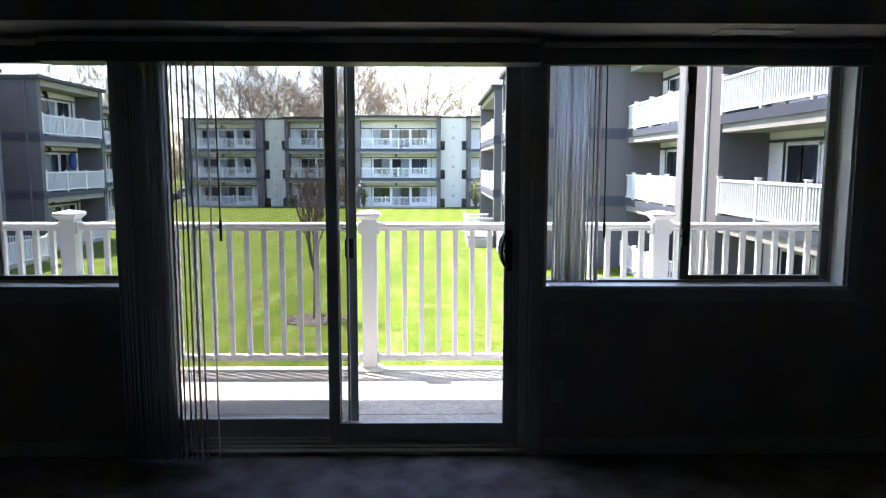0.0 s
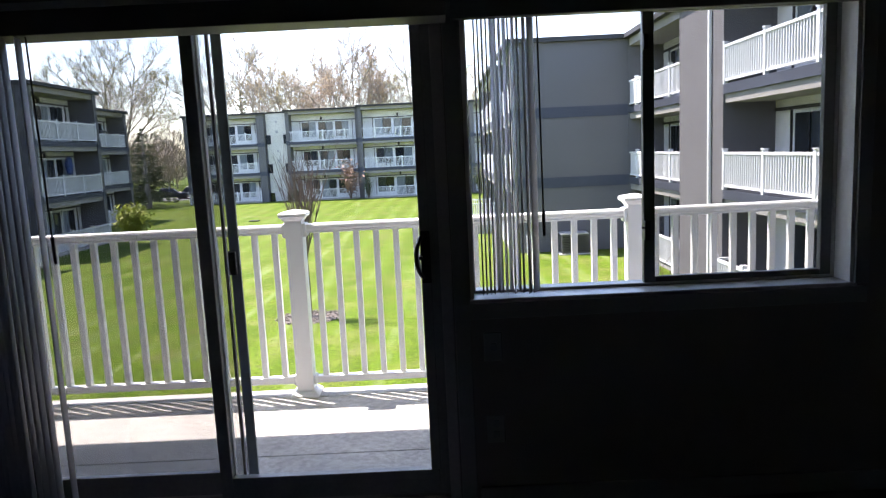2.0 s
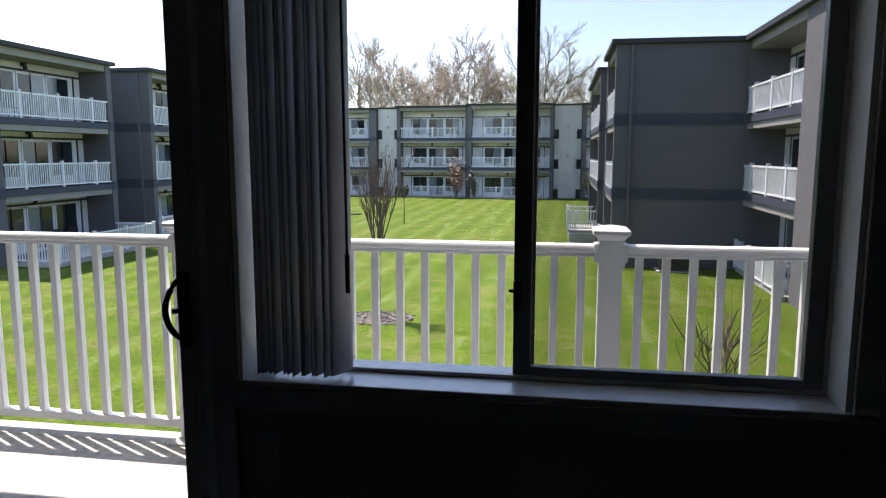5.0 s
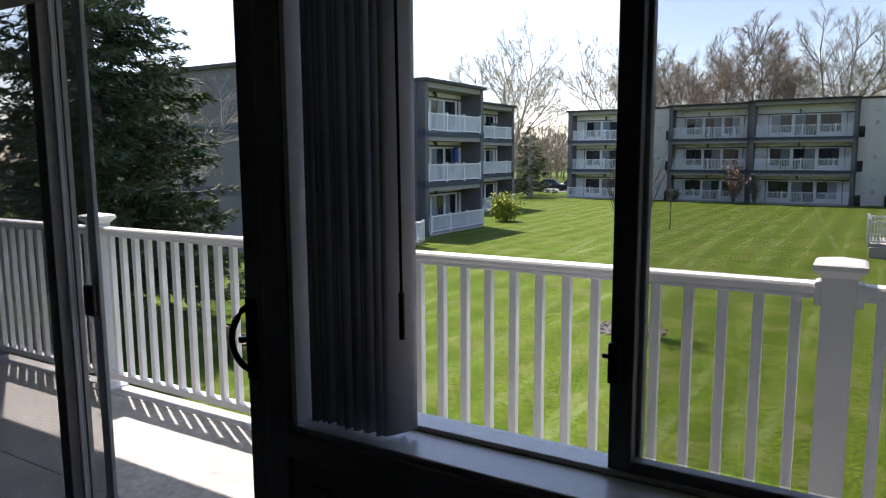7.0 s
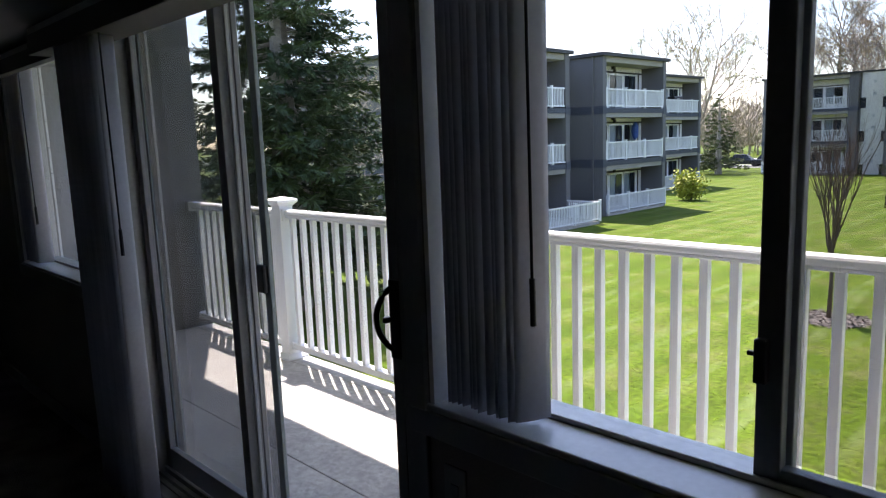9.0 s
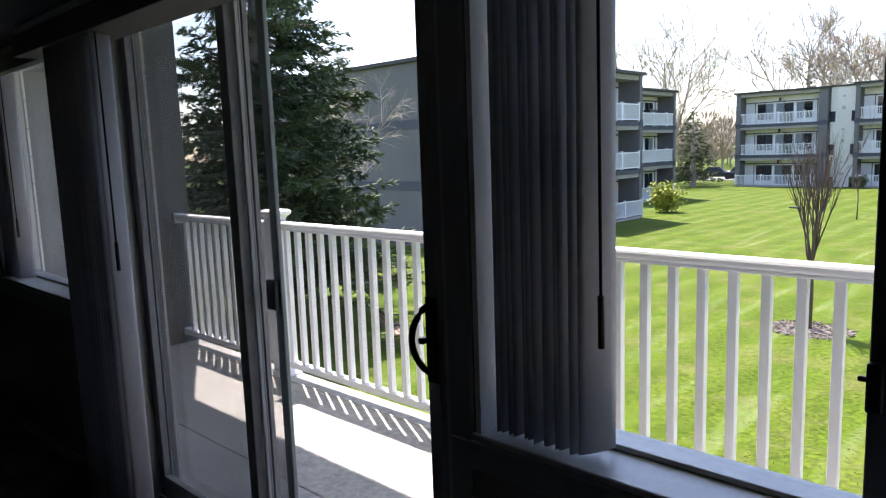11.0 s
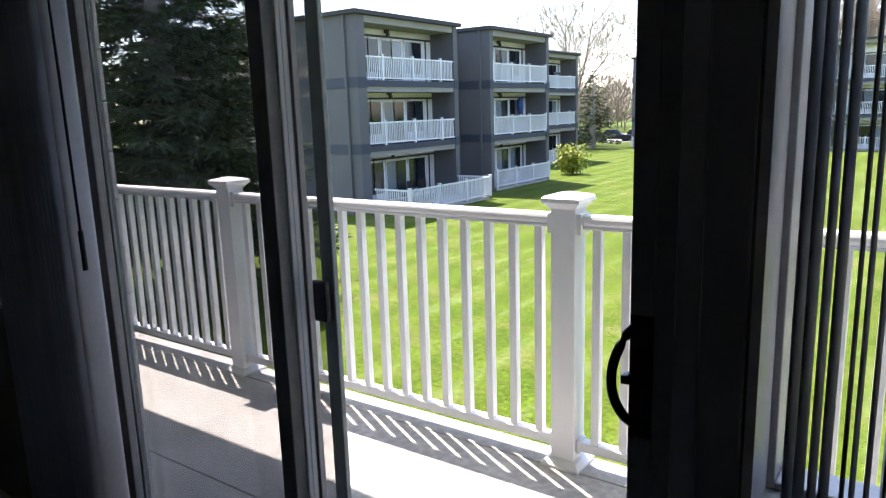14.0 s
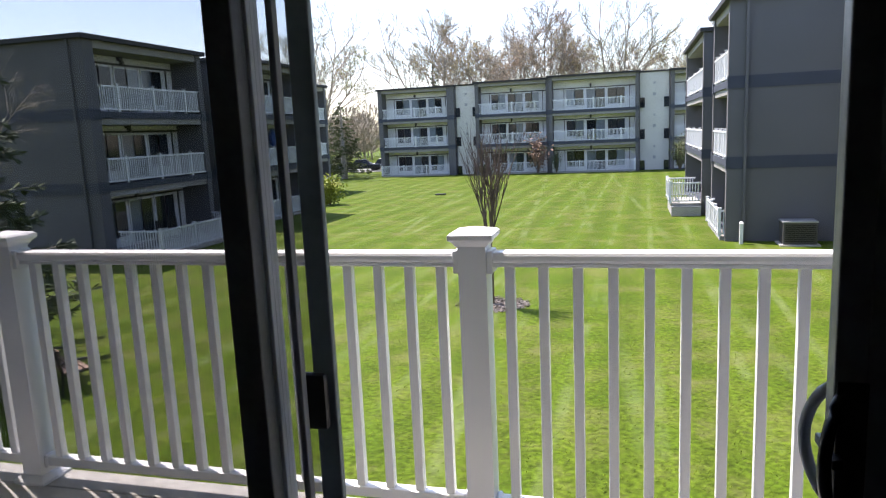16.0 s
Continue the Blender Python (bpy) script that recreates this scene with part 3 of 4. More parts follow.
def glazing(parent, u0, u1, z0, z1, v, name, light):
    """A two-leaf sliding door or window on a loggia's back wall."""
    mid = (u0 + u1) / 2
    f = Shape()
    for a, b in ((u0, mid + 0.03), (mid - 0.03, u1)):
        f.box((a, v - 0.05, z0), (a + 0.06, v, z1)).box((b - 0.06, v - 0.05, z0), (b, v, z1))
        f.box((a, v - 0.05, z0), (b, v, z0 + 0.06)).box((a, v - 0.05, z1 - 0.06), (b, v, z1))
    frame_ob = f.make(name, RAIL, parent)
    for k, (a, b) in enumerate(((u0 + 0.06, mid - 0.03), (mid + 0.03, u1 - 0.06))):
        Shape().box((a, v - 0.035, z0 + 0.06), (b, v - 0.015, z1 - 0.06)).make("pane", CURTAIN if light == k else DARKGLASS, frame_ob)


def apartment_block(m, length, depth, floors, top, fin0, fin1, label, seats=(), deep=1.45, sides=True, posts=3, bands=True):
    """A three-storey block: u along the front, v into the house; recessed balconies between fin walls."""
    h = holder("apartment_block", m, label, "building", "apartment blocks round the lawn")
    wall = Shape()
    wall.box((0, deep + 0.2, GROUND), (length, depth, top - 0.05))
    wall.box((0, 0, GROUND), (fin0, deep + 0.2, top - 0.05))
    wall.box((length - fin1, 0, GROUND), (length, deep + 0.2, top - 0.05))
    wall.make("wall", STUCCO, h)
    inner = Shape()
    a, b = fin0, length - fin1
    step = 0.2
    z = GROUND
    while z < top - 0.3:
        inner.box((a, deep, z), (b, deep + 0.2, z + step - 0.012))
        inner.box((a, deep + 0.015, z + step - 0.012), (b, deep + 0.2, z + step))
        z += step
    inner.make("siding", SIDING, h)
    slabs, lids = Shape(), Shape()
    for i, z in enumerate(floors):
        slabs.box((a, 0.0 if i else -0.0, z - 0.26 if i else GROUND - 0.05), (b, deep, z))
        if i:
            lids.box((a, 0.06, z - 0.5), (b, deep - 0.02, z - 0.265))
    lids.box((a, 0.06, top - 0.42), (b, deep - 0.02, top - 0.12))
    slabs.make("balcony_slab", BAND, h)
    lids.make("balcony_ceiling", FINWALL, h)
    if bands:
        for z in floors[1:]:
            for u0, u1, v0, v1 in ((-0.03, 0, -0.03, depth), (length, length + 0.03, -0.03, depth), (0, fin0 + 0.002, -0.03, 0), (length - fin1 - 0.002, length, -0.03, 0)):
                Shape().box((u0, v0, z - 0.32), (u1, v1, z + 0.12)).make("band", BAND, h)
    for u in (-0.07, length + 0.07):
        Shape().box((u - 0.05, 0.55, GROUND), (u + 0.05, 0.65, top - 0.1)).make("downspout", STUCCO, h)
    Shape().box((-0.18, -0.18, top - 0.12), (length + 0.18, depth + 0.1, top + 0.06)).make("roof", ROOF, h)
    wide = b - a
    for i, z in enumerate(floors):
        if i:
            far_rail(h, a + 0.02, b - 0.02, 0.05, z, posts=posts)
        lamp = Shape().box((a + wide * 0.46 - 0.09, deep - 0.2, z + 2.28), (a + wide * 0.46 + 0.09, deep - 0.02, z + 2.5))
        lamp.box((a + wide * 0.46 - 0.06, deep - 0.26, z + 2.1), (a + wide * 0.46 + 0.06, deep - 0.12, z + 2.28))
        lamp.make("lamp", BLACK, h)
        pelmet = Shape().box((a, deep - 0.05, z + 2.08), (b, deep + 0.01, z + 2.17))
        for u in (0.13, 0.93):
            pelmet.box((a + wide * u - 0.03, deep - 0.05, z), (a + wide * u + 0.03, deep + 0.01, z + 2.1))
        pelmet.make("beam", ROOF, h)
        glazing(h, a + wide * 0.15, a + wide * 0.38, z + 0.4, z + 2.04, deep, "window", random.choice((0, 1, 2, 2, 2)))
        glazing(h, a + wide * 0.4, a + wide * 0.64, z + 0.05, z + 2.02, deep, "sliding_door", random.choice((0, 1)))
        glazing(h, a + wide * 0.66, a + wide * 0.88, z + 0.4, z + 2.04, deep, "window", random.choice((0, 1, 2, 2)))
    return h


def stair_tower(m, width, depth, floors, top, label):
    h = holder("stair_tower", m, label, "building", "stair towers")
    Shape().box((0, 0, GROUND), (width, depth, top)).make("wall", CREAM, h)
    Shape().box((-0.05, -0.1, top), (width + 0.05, depth, top + 0.15)).make("roof", ROOF, h)
    for z in floors:
        for u in (0.02, width - 0.52):
            Shape().box((u, -0.06, z - 0.1), (u + 0.5, 0, z + 0.85)).make("window", DARKGLASS, h)
        Shape().box((width / 2 - 0.14, -0.05, z + 1.0), (width / 2 + 0.14, 0, z + 1.3)).box((width / 2 - 0.1, -0.05, z + 2.1), (width / 2 + 0.1, 0, z + 2.3)).make("vent", METAL, h)


FL = (-2.88, 0.0, 2.88)
TOP = 5.74
WESTLABEL = "taupe three-storey apartment block with white balcony railings"
west = apartment_block(pose(-19.65, 22.1, 0, 0, 0, 90), 7.7, 14, FL, TOP, 0.6, 0.35, WESTLABEL, posts=3)
apartment_block(pose(-19.05, 32.0, 0, 0, 0, 90), 6.9, 14, FL, TOP, 0.35, 0.35, WESTLABEL, posts=4)
apartment_block(pose(-24.5, 47.4, 0, 0, 0, 90), 7.6, 10, FL, TOP, 0.35, 0.35, WESTLABEL, posts=3)
stair_tower(pose(-21.4, 29.82, 0, 0, 0, 90), 2.16, 8, FL, TOP - 0.3, "cream stucco stair tower between two taupe blocks")
far_floors, FTOP = (-2.95, 0.05, 3.05), 6.25
FARLABEL = "grey apartment block in shade with white balcony railings"
apartment_block(pose(-25.55, 70.6, 0), 8.3, 12, far_floors, FTOP - 0.1, 0.45, 0.75, FARLABEL, posts=3)
apartment_block(pose(-14.85, 69.9, 0), 7.45, 12, far_floors, FTOP, 0.35, 0.3, FARLABEL, posts=3)
apartment_block(pose(-7.35, 69.2, 0), 8.5, 12, far_floors, FTOP + 0.1, 0.35, 0.3, FARLABEL, posts=3)
apartment_block(pose(4.05, 69.6, 0), 8.5, 12, far_floors, FTOP + 0.1, 0.35, 0.3, FARLABEL, posts=3)
stair_tower(pose(-17.25, 71.2, 0), 2.36, 10, far_floors, FTOP - 0.15, "cream stucco stair tower between two grey blocks")
stair_tower(pose(1.2, 70.4, 0), 2.8, 10, far_floors, FTOP + 0.0, "cream stucco stair tower between two grey blocks")
EASTLABEL = "taupe stucco apartment block with sunlit white railings"
apartment_block(pose(3.88, 31.8, 0, 0, 0, -90), 5.1, 12, FL, TOP, 0.3, 0.3, EASTLABEL, posts=3)
apartment_block(pose(3.75, 45.7, 0, 0, 0, -90), 11, 12, FL, TOP - 0.1, 0.3, 0.3, EASTLABEL, posts=3)
apartment_block(pose(8.7, 26.66, 0, 0, 0, -90), 8.9, 10, FL, TOP, 0.05, 2.65, EASTLABEL, posts=3, bands=False)
apartment_block(pose(8.7, 17.72, 0, 0, 0, -90), 8.4, 10, FL, TOP, 0.85, 0.3, EASTLABEL, posts=4, bands=False)
stripe = Shape().box((8.6, 17.66, GROUND), (8.68, 17.76, TOP - 0.1))
tagged(stripe.make("downspout", VINYL), "white metal downspout on the taupe wall", "downspout")


def patio_fence(m, length, wing, label):
    f = holder("patio_fence", m, label, "fence", "white patio fences")
    far_rail(f, 0, length, 0, 0, 1.0, 4, "front")
    for u, turn in ((0, 1), (length, 1)):
        side = far_rail(f, 0, wing, 0, 0, 1.0, 0, "side")
        side.matrix_local = pose(u, 0, 0, 0, 0, 90)
    Shape().box((0, 0.02, -0.14), (length, wing, 0.0)).make("deck", CONCRETE, f)


patio_fence(pose(-17.5, 22.7, -2.87, 0, 0, 90), 6.6, 2.0, "white vinyl fence round a ground-floor patio")
patio_fence(pose(-18.9, 32.3, -2.87, 0, 0, 90), 6.3, 0.4, "white vinyl fence round a ground-floor patio")
patio_fence(pose(-24.3, 47.7, -2.87, 0, 0, 90), 6.8, 0.4, "white vinyl fence round a ground-floor patio")
for x, y, n in ((-25.4, 70.4, 7.4), (-14.5, 69.7, 6.8), (-7.0, 69.0, 7.8)):
    patio_fence(pose(x, y, -2.87), n, 0.6, "white vinyl fence round a ground-floor patio")
patio_fence(pose(2.3, 37.6, -2.4, 0, 0, -90), 3.2, 1.4, "white vinyl fence on a raised ground-floor patio")
tagged(Shape().box((2.35, 34.2, GROUND), (3.7, 37.8, -2.54), 0.02).make("concrete_step", CONCRETE), "pale concrete block under a raised patio", "concrete block")
patio_fence(pose(8.55, 26.4, -2.87, 0, 0, -90), 5.8, 0.3, "white vinyl fence round a ground-floor patio")
patio_fence(pose(8.4, 16.6, -2.87, 0, 0, -90), 5.6, 0.4, "white vinyl fence round a ground-floor patio")
patio_fence(pose(3.7, 31.4, -2.87, 0, 0, -90), 4.4, 0.3, "white vinyl fence round a ground-floor patio")

# air conditioner and a white post by the east block
ac = holder("air_conditioner", pose(6.2, 26.0, GROUND), "dark grey metal air conditioner unit on the lawn by the wall", "air conditioner")
Shape().box((-0.55, -0.4, 0.05), (0.55, 0.4, 0.85), 0.03).make("case", CASE, ac)
Shape().box((-0.57, -0.42, 0.82), (0.57, 0.42, 0.87), 0.01).make("lid", METAL, ac)
for k in range(9):
    Shape().box((-0.48, -0.415, 0.15 + 0.07 * k), (0.48, -0.4, 0.18 + 0.07 * k)).make("grille", IRON, ac)
Shape().box((-0.65, -0.5, 0), (0.65, 0.5, 0.05)).make("pad", CONCRETE, ac)
vp = Shape().loft([(4.35, 26.1, 0.06, GROUND), (4.35, 26.1, 0.06, GROUND + 0.75), (4.35, 26.1, 0.08, GROUND + 0.76), (4.35, 26.1, 0.02, GROUND + 0.83)])
tagged(vp.make("white_post", VINYL), "short white post on the lawn by the wall", "post")


# ---- clutter on far balconies ----
def balcony_chair(m, group="balcony chairs", mat=IRON):
    c = holder("balcony_chair", m, "dark metal chair on an apartment balcony", "chair", group)
    s = Shape().box((-0.25, -0.25, 0.4), (0.25, 0.25, 0.45), 0.01)
    s.make("seat", mat, c)
    Shape().box((-0.25, 0.22, 0.45), (0.25, 0.26, 0.95), 0.01).make("backrest", mat, c)
    for x in (-0.22, 0.22):
        for y in (-0.22, 0.22):
            Shape().tube([(x, y, 0), (x, y, 0.41)], [0.02, 0.02], 5).make("leg", mat, c)
    return c


balcony_chair(pose(-20.3, 26.6, -2.88, 0, 0, 90))
balcony_chair(pose(-20.4, 27.6, -2.88, 0, 0, 70))
balcony_chair(pose(-20.3, 24.4, 2.88, 0, 0, 100))
balcony_chair(pose(-4.5, 69.9, 0.07))
balcony_chair(pose(-9.0, 70.6, 3.1))
balcony_chair(pose(-2.2, 69.9, -2.95))
cloth = Shape().tube([(-20.05, 37.05, 2.15), (-20.05, 37.07, 1.95), (-20.05, 37.02, 1.6), (-20.05, 37.08, 1.25), (-20.05, 37.05, 1.1)], [0.05, 0.17, 0.22, 0.17, 0.04], 9)
tagged(cloth.make("hanging_cloth", BLUE), "blue cloth hung up on an apartment balcony", "cloth")
grill = holder("barbecue_grill", pose(-25.1, 51.8, 2.88), "black barbecue grill on a top-floor balcony", "grill")
Shape().box((-0.3, -0.7, 0.8), (0.3, 0.7, 1.35), 0.08).make("hood", BLACK, grill)
Shape().box((-0.25, -0.5, 0), (0.25, 0.5, 0.8), 0.02).make("cart", IRON, grill)


# ---- trees ----
def grow(shape, buds, p, way, length, radius, level, rng, spread, sides, reach, thin):
    """One limb and its children."""
    pts, rad = [Vector(p)], [radius]
    n = 4 if level < 2 else 3
    d = Vector(way)
    for k in range(n):
        d = (d + Vector((rng.uniform(-1, 1), rng.uniform(-1, 1), rng.uniform(-0.3, 0.9))) * 0.16).normalized()
        pts.append(pts[-1] + d * length / n)
        rad.append(radius * (1 - 0.62 * (k + 1) / n))
    shape.tube(pts, rad, sides[min(level, len(sides) - 1)], cap=False)
    if level >= reach:
        for q in pts[1:]:
            buds.append((q, d))
        return
    for c in range(rng.choice((3, 4) if level < 3 else (2, 3))):
        k = rng.uniform(0.35, 1.0)
        i = min(n - 1, int(k * n))
        q = pts[i].lerp(pts[i + 1], k * n - i) if i < n else pts[-1]
        side = Vector((rng.uniform(-1, 1), rng.uniform(-1, 1), rng.uniform(-0.1, 0.8))).normalized()
        grow(shape, buds, q, (d * (1 - spread) + side * spread).normalized(), length * rng.uniform(0.55, 0.78), max(radius * 0.5, thin), level + 1, rng, spread, sides, reach, thin)


def bare_tree(m, height, seed, label, bud=BUD, reach=4, spread=0.5, bud_size=0.3, bud_share=0.5, radius=0.3, stems=1, group="bare trees behind the houses", twig=BARK, base=0.3, thin=0.012):
    rng = random.Random(seed)
    t = holder("tree", m, label, "tree", group)
    s, tips = Shape(), []
    fork = height * base
    s.tube([(0, 0, -0.1), (0.02, 0, fork * 0.5), (0, 0.03, fork)], [radius * 1.25, radius, radius * 0.85], 8)
    s.make("trunk", twig, t, True)
    limbs = Shape()
    for k in range(stems):
        a = 6.283 * k / stems + rng.uniform(-0.4, 0.4)
        lean = rng.uniform(0.25, 0.75) * spread * 1.3
        grow(limbs, tips, (0, 0, fork * rng.uniform(0.8, 1.0)), Vector((math.cos(a) * lean, math.sin(a) * lean, 1)).normalized(), height * 0.36, radius * 0.55, 1, rng, spread, (6, 5, 4, 3, 3), reach, thin)
    limbs.make("limbs", twig, t)
    if bud:
        f = Shape()
        for q, d in tips:
            if rng.random() < bud_share:
                w = Vector((rng.uniform(-1, 1), rng.uniform(-1, 1), rng.uniform(-1, 1))).normalized()
                f.leaf(q + w * 0.15, w, w.cross(d).normalized(), bud_size * rng.uniform(0.5, 1.2), bud_size * 0.16)
        f.make("foliage", bud, t)
    return t


def limb(shape, tips, p, way, length, radius, level, rng, counts, rise, thin, droop):
    """A bowed limb with side branches all along its outer two thirds."""
    n = 4 if level < 2 else 3 if level < 3 else 2
    pts, rad, d = [Vector(p)], [radius], Vector(way)
    for k in range(n):
        bend = Vector((rng.uniform(-1, 1), rng.uniform(-1, 1), rng.uniform(-0.8, 0.8))) * (0.15 if level < 3 else 0.1)
        d = (d + bend + Vector((0, 0, rise - (droop if level > 2 else 0)))).normalized()
        pts.append(pts[-1] + d * length / n)
        rad.append(max(thin, radius * (1 - 0.75 * (k + 1) / n)))
    shape.tube(pts, rad, (7, 6, 4, 3, 3, 3)[level], cap=False)
    if level > len(counts):
        tips += [(q, d) for q in pts[1:]]
        return
    for c in range(counts[level - 1]):
        k = 0.25 + 0.75 * (c + rng.random()) / counts[level - 1]
        i = min(n - 1, int(k * n))
        q = pts[i].lerp(pts[i + 1], min(1, k * n - i))
        along = (pts[i + 1] - pts[i]).normalized()
        side = Vector((rng.uniform(-1, 1), rng.uniform(-1, 1), rng.uniform(-0.5, 0.7)))
        side = (side - along * side.dot(along)).normalized()
        lean = rng.uniform(0.5, 0.95)
        limb(shape, tips, q, (along + side * lean).normalized(), length * rng.uniform(0.36, 0.58) * (1.2 - 0.5 * k), max(thin, radius * 0.45), level + 1, rng, counts, rise, thin, droop)


def crown_tree(m, height, seed, label, bud, group, stems=6, base=0.22, radius=0.32, lean=0.62, counts=(7, 7, 6), rise=0.04, thin=0.021, droop=0.0, bud_size=0.2, bud_share=0.8, bark=None):
    """A broad bare tree: short trunk, spreading limbs, a haze of fine twigs and opening buds."""
    rng = random.Random(seed)
    t = holder("tree", m, label, "tree", group)
    fork = height * base
    Shape().tube([(0, 0, -0.1), (0, 0, 0.4), (0.05, 0.02, fork * 0.6), (0.02, 0.03, fork)], [radius * 1.5, radius * 1.1, radius, radius * 0.9], 9).make("trunk", bark or FARBARK, t, True)
    limbs, tips = Shape(), []
    for k in range(stems):
        a = 6.283 * k / stems + rng.uniform(-0.4, 0.4)
        out = lean * (0.15 if k == 0 else rng.uniform(0.6, 1.15))
        limb(limbs, tips, (0.02, 0.03, fork * rng.uniform(0.85, 0.99)), Vector((math.cos(a) * out, math.sin(a) * out, 1)).normalized(), height * rng.uniform(0.58, 0.72) * (1 - 0.12 * out), radius * 0.55, 1, rng, counts, rise, thin, droop)
    limbs.make("limbs", bark or FARBARK, t)
    if bud:
        f = Shape()
        for q, d in tips:
            for k in range(2):
                if rng.random() < bud_share:
                    w = Vector((rng.uniform(-1, 1), rng.uniform(-1, 1), rng.uniform(-1, 1))).normalized()
                    f.leaf(q + w * 0.2, w, w.orthogonal().normalized(), bud_size * rng.uniform(0.5, 1.2), bud_size * 0.22)
        f.make("foliage", bud, t)
    return t


BACK = "bare trees behind the houses"
kinds = [crown_tree(pose(-27.5, 97, GROUND), 21.5, 3, "tall bare spring tree with pale yellowish buds", BUD, BACK, lean=0.85, bud_share=0.55),
         crown_tree(pose(-10.6, 97, GROUND), 21, 8, "tall bare spring tree with tan and reddish buds", TANBUD, BACK, stems=7, lean=0.72, bud_share=0.9),
         crown_tree(pose(-1.4, 97, GROUND), 20.5, 21, "tall bare spring tree with yellow green buds", GREENBUD, BACK, stems=7, lean=0.75, bud_share=0.8)]
for kind, x, y, turn, size in ((0, -21.0, 99, 120, 0.96), (1, -15.8, 96, 70, 0.95), (1, -5.6, 101, 200, 0.78), (0, 4.8, 99, 310, 0.76), (2, 10.5, 97, 40, 0.82), (0, 16.5, 98, 10, 0.8), (2, -35.0, 75, 150, 0.9)):
    copy_thing(kinds[kind], pose(x, y, GROUND, 0, 0, turn)).scale = (size, size, size)

woods, rng = Shape(), random.Random(77)
for k in range(70):
    cx, cy, tall = rng.uniform(-85, -24), rng.uniform(112, 145), rng.uniform(6, 10.5)
    wide = tall * rng.uniform(0.32, 0.5)
    woods.tube([(cx, cy, GROUND - 0.1), (cx + rng.uniform(-0.3, 0.3), cy, GROUND + tall * 0.6)], [0.16, 0.06], 4, cap=False)
    for j in range(480):
        a, q, r = rng.uniform(0, 6.283), rng.random(), math.sqrt(rng.random())
        belly = math.sin(math.pi * min(1, 0.12 + 0.86 * q)) ** 0.6 * wide * r
        p = Vector((cx + belly * math.cos(a), cy + belly * math.sin(a), GROUND + tall * (0.14 + 0.8 * q)))
        w = Vector((math.cos(a) * r, math.sin(a) * r, rng.uniform(0.2, 1.4))).normalized()
        woods.leaf(p, w, Vector((rng.uniform(-1, 1), rng.uniform(-0.3, 0.3), rng.uniform(-0.3, 0.3))).normalized(), rng.uniform(0.8, 1.9), rng.uniform(0.04, 0.1))
tagged(woods.make("far_woods", FARWOOD), "hazy brown belt of bare woods beyond the drive", "woods", "", "stuff")

bare_tree(pose(-2.98, 16.5, GROUND + 0.02), 4.75, 5, "young vase-shaped tree with bare reddish brown twigs", bud=None, reach=3, spread=0.19, radius=0.045, stems=17, thin=0.006, group="young trees on the lawn", twig=TWIG, base=0.36)
bare_tree(pose(-8.0, 42.3, GROUND), 2.7, 6, "thin bare sapling on the lawn", bud=None, reach=2, spread=0.25, radius=0.03, stems=4, group="young trees on the lawn", twig=TWIG, base=0.6)
bare_tree(pose(4.35, 9.6, GROUND), 3.3, 12, "bare twiggy shrub below the balcony", bud=None, reach=3, spread=0.45, radius=0.022, stems=5, group="bare shrubs", twig=TWIG, base=0.05)
crown_tree(pose(-16.6, 12.9, GROUND), 6.5, 31, "bare ornamental tree with fine pale drooping twigs", BUD, "bare shrubs", stems=6, base=0.3, radius=0.08, lean=0.3, counts=(6, 6, 5), rise=0.0, thin=0.005, droop=0.12, bud_size=0.05, bud_share=0.3, bark=BARK)


def spruce(m, height, width, seed, needles, label, rows=34, arms=9, sprigs=13, brush=5, fat=1.0):
    rng = random.Random(seed)
    t = holder("spruce", m, label, "conifer", "spruces")
    Shape().tube([(0, 0, -0.1), (0, 0, height * 0.5), (0, 0, height)], [width * 0.06, width * 0.035, 0.01], 8).make("trunk", BARK, t)
    arms_shape, f = Shape(), Shape()
    for r in range(rows):
        k = (r + 0.5) / rows
        z = height * (0.1 + 0.89 * k)
        reach_out = width * (1 - k) ** 0.85 * 0.5
        for a in range(max(4, int(arms * (1 - 0.5 * k)))):
            ang = rng.uniform(0, 6.283)
            length = max(0.12, reach_out * rng.uniform(0.7, 1.12))
            out = Vector((math.cos(ang), math.sin(ang), 0))
            pts = [Vector((0, 0, z + rng.uniform(-0.15, 0.15)))]
            for s in range(1, 5):
                q = s / 4
                pts.append(pts[0] + out * length * q + Vector((0, 0, length * (-0.36 * q + 0.26 * q * q))))
            arms_shape.tube(pts, [0.02 + 0.01 * length, 0.018, 0.014, 0.01, 0.004], 3, cap=False)
            for s in range(max(4, int(sprigs * length / (width * 0.4) + 3))):
                q = rng.uniform(0.2, 1.0)
                i = min(3, int(q * 4))
                base_p = pts[i].lerp(pts[i + 1], q * 4 - i)
                cross = Vector((-out.y, out.x, 0)) * rng.choice((-1, 1))
                way = (out * rng.uniform(0.3, 0.9) + cross * rng.uniform(0.1, 0.9) + Vector((0, 0, rng.uniform(-0.55, 0.15)))).normalized()
                long = rng.uniform(0.22, 0.5) * (0.4 + 0.09 * width * (1 - k) ** 0.5)
                for b in range(brush):
                    roll = Vector((rng.uniform(-1, 1), rng.uniform(-1, 1), rng.uniform(-1, 1)))
                    w2 = (way + roll * 0.6).normalized()
                    f.leaf(base_p + way * long * rng.uniform(0, 0.7) + roll * 0.03, w2, w2.cross(roll).normalized(), long * rng.uniform(0.35, 0.65), (0.013 + 0.014 * long) * fat)
    arms_shape.make("branches", BARK, t)
    f.make("foliage", needles, t)
    return t


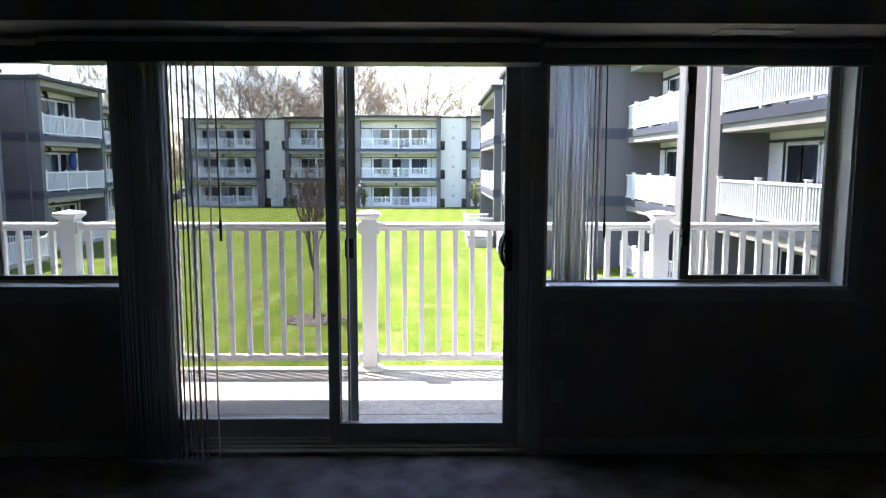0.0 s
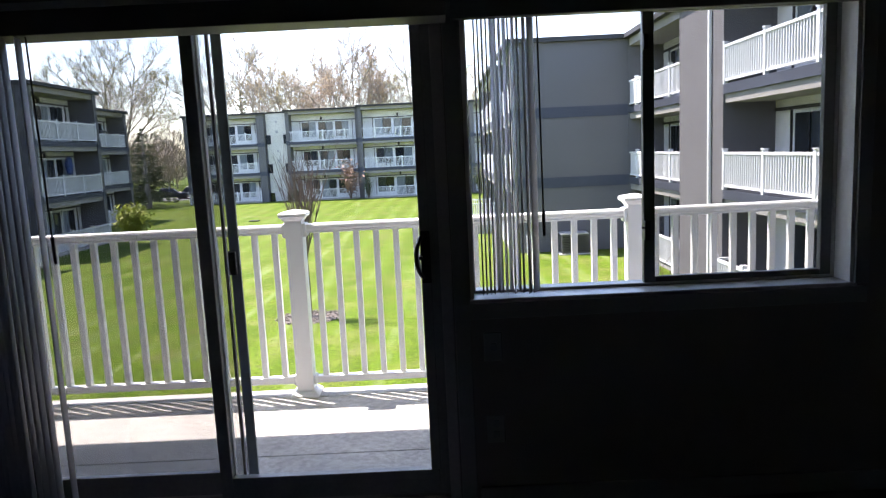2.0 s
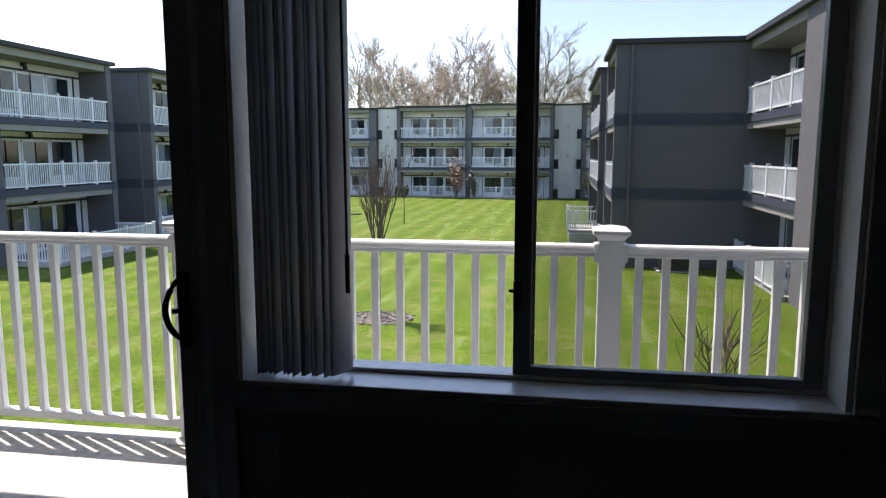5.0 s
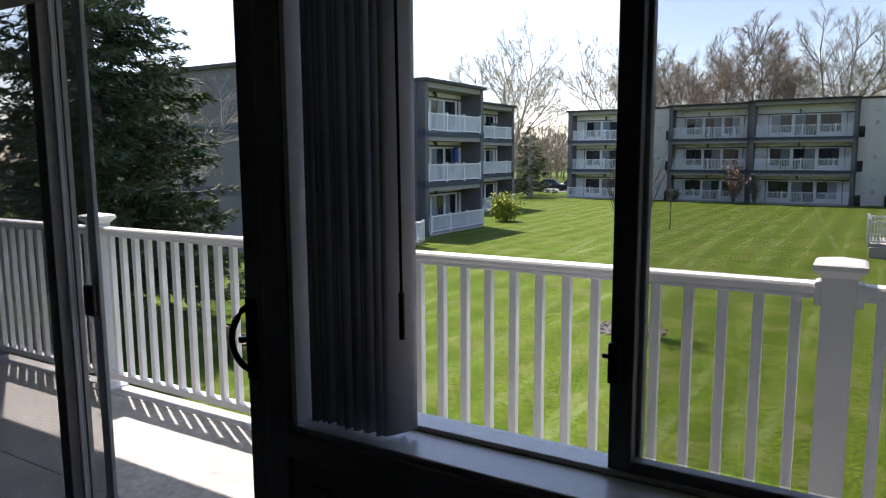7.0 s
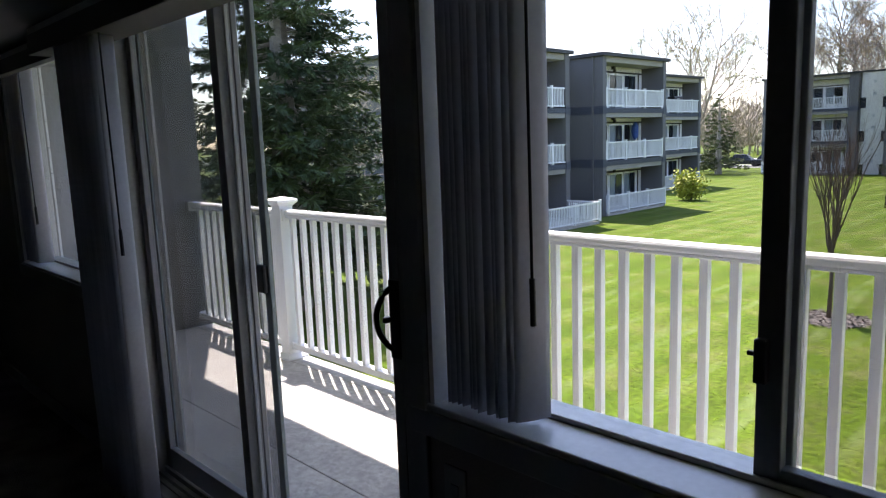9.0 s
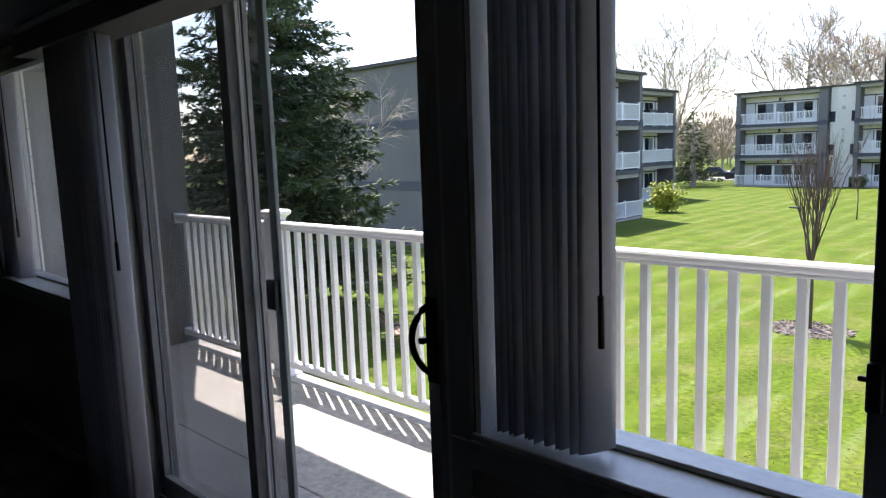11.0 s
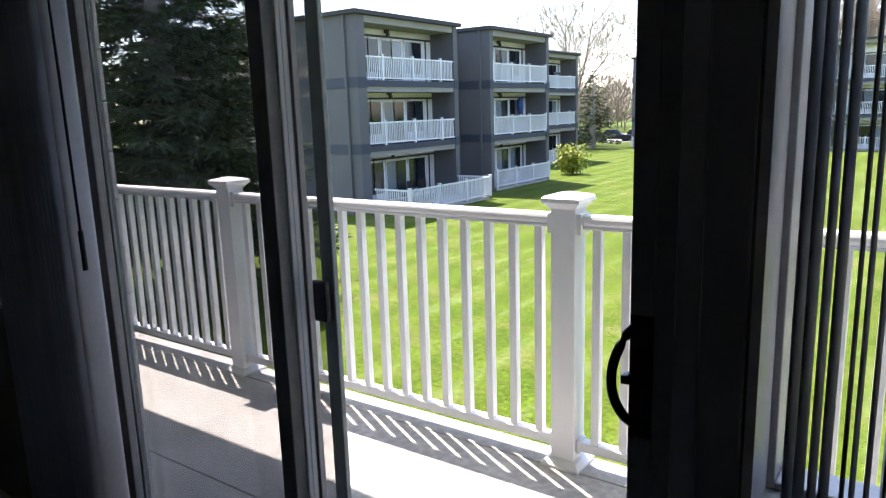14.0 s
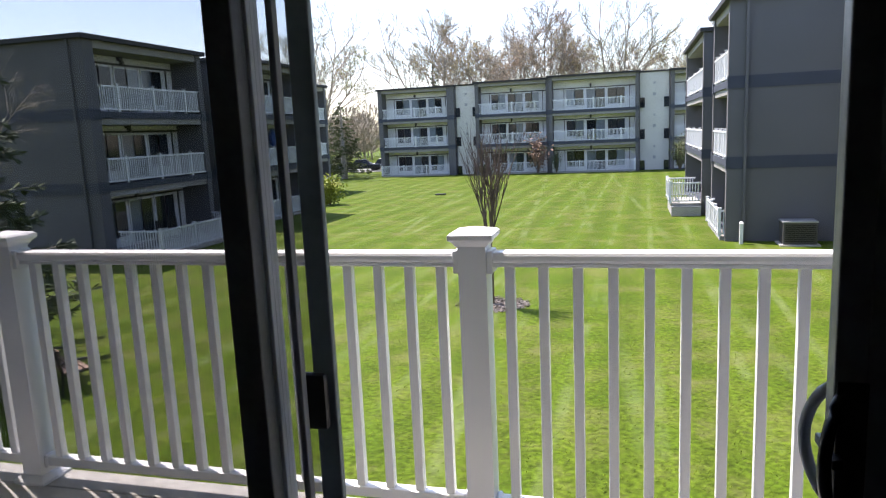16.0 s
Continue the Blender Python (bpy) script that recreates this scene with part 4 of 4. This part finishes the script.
spruce(pose(-14.4, 9.3, GROUND), 13.5, 7.8, 4, NEEDLE, "large dark green spruce with drooping branches", rows=50, arms=15, sprigs=26, brush=12, fat=1.3)
spruce(pose(-29.4, 69.5, GROUND), 8.2, 6.0, 9, NEEDLE2, "young green spruce beyond the lawn", rows=22, arms=9, sprigs=10, brush=9, fat=3.2)
spruce(pose(-31.8, 74.5, GROUND), 5.6, 3.8, 10, NEEDLE2, "young green spruce beyond the lawn", rows=18, arms=8, sprigs=9, brush=8, fat=2.4)
spruce(pose(-26.5, 97, GROUND), 14.5, 4.5, 14, NEEDLE, "dark spruce behind the far house", rows=26, arms=9, sprigs=9, brush=8, fat=3.0)


def shrub(m, r, height, mat, seed, label, count=900):
    rng = random.Random(seed)
    t = holder("shrub", m, label, "shrub", "leafy shrubs")
    stems, f = Shape(), Shape()
    for k in range(26):
        a = rng.uniform(0, 6.283)
        tip = Vector((math.cos(a) * r * rng.random(), math.sin(a) * r * rng.random(), height * rng.uniform(0.5, 1.0)))
        stems.tube([(0, 0, 0), tip * 0.5 + Vector((0, 0, 0.1)), tip], [0.03, 0.018, 0.006], 3, cap=False)
        for j in range(count // 26):
            q = tip * rng.uniform(0.35, 1.05)
            w = Vector((rng.uniform(-1, 1), rng.uniform(-1, 1), rng.uniform(-1, 1))).normalized()
            f.leaf(q + w * 0.22 * r, w, w.orthogonal().normalized(), 0.16 * r + 0.03, 0.05 * r + 0.01)
    stems.make("stems", TWIG, t)
    f.make("foliage", mat, t)


shrub(pose(-19.2, 42.6, GROUND), 1.2, 1.9, LEAF, 2, "yellow green leafy shrub by the house corner", 1500)
shrub(pose(-8.4, 68.3, GROUND), 1.3, 4.0, RUST, 3, "rust coloured shrub against the far house", 700)
shrub(pose(4.8, 67.5, GROUND), 1.0, 3.2, NEEDLE2, 5, "green shrub against the far house", 900)
shrub(pose(-14.0, 69.0, GROUND), 0.8, 1.2, NEEDLE, 6, "low dark shrub against the far house", 500)
shrub(pose(-6.6, 68.4, GROUND), 0.6, 2.6, NEEDLE, 7, "dark evergreen shrub against the far house", 600)


# ---- things on the lawn ----
bench = holder("garden_bench", pose(-9.9, 9.6, GROUND, 0, 0, 150), "wooden slat garden bench with iron ends", "bench")
for k in range(4):
    Shape().box((-0.6, -0.22 + 0.12 * k, 0.42), (0.6, -0.12 + 0.12 * k, 0.45), 0.006).make("seat_slat", WOOD, bench)
for k in range(3):
    Shape().box((-0.6, 0.27, 0.52 + 0.13 * k), (0.6, 0.3, 0.62 + 0.13 * k), 0.006).make("back_slat", WOOD, bench)
for x in (-0.55, 0.55):
    Shape().tube([(x, -0.25, 0), (x, -0.24, 0.62), (x, 0.1, 0.66), (x, 0.28, 0.6)], [0.025] * 4, 6).tube([(x, 0.3, 0), (x, 0.26, 0.42), (x, 0.33, 0.88)], [0.025] * 3, 6).tube([(x, -0.24, 0.4), (x, 0.28, 0.4)], [0.02, 0.02], 6).make("iron_end", IRON, bench)
cover = Shape().box((-13.3, 48.0, GROUND), (-12.6, 48.5, GROUND + 0.08), 0.02)
tagged(cover.make("utility_cover", IRON), "dark utility cover in the lawn", "utility cover")


def car(m, paint, label):
    c = holder("car", m, label, "car", "parked cars")
    b = Shape()
    b.box((-2.2, -0.88, 0.3), (2.2, 0.88, 0.85), 0.12)
    b.make("body", paint, c)
    cab = Shape()
    cab.v = [(-1.5, -0.78, 0.83), (1.1, -0.78, 0.83), (1.1, 0.78, 0.83), (-1.5, 0.78, 0.83), (-1.0, -0.62, 1.42), (0.4, -0.62, 1.42), (0.4, 0.62, 1.42), (-1.0, 0.62, 1.42)]
    cab.f = [[0, 3, 2, 1], [4, 5, 6, 7], [0, 1, 5, 4], [1, 2, 6, 5], [2, 3, 7, 6], [3, 0, 4, 7]]
    cab.make("cabin", DARKGLASS, c)
    Shape().box((-1.0, -0.64, 1.4), (0.42, 0.64, 1.46), 0.03).make("roof", paint, c)
    for x in (-1.35, 1.35):
        for y in (-0.86, 0.86):
            Shape().tube([(x, y - 0.1, 0.33), (x, y + 0.1, 0.33)], [0.33, 0.33], 16).make("wheel", IRON, c)


car(pose(-33, 84.5, GROUND + 0.02, 0, 0, 12), CARPAINT, "dark parked car on the drive")
car(pose(-39, 86, GROUND + 0.02, 0, 0, 5), METAL, "silver parked car on the drive")
car(pose(-30.5, 86.5, GROUND + 0.02, 0, 0, 8), VINYL, "white parked car on the drive")
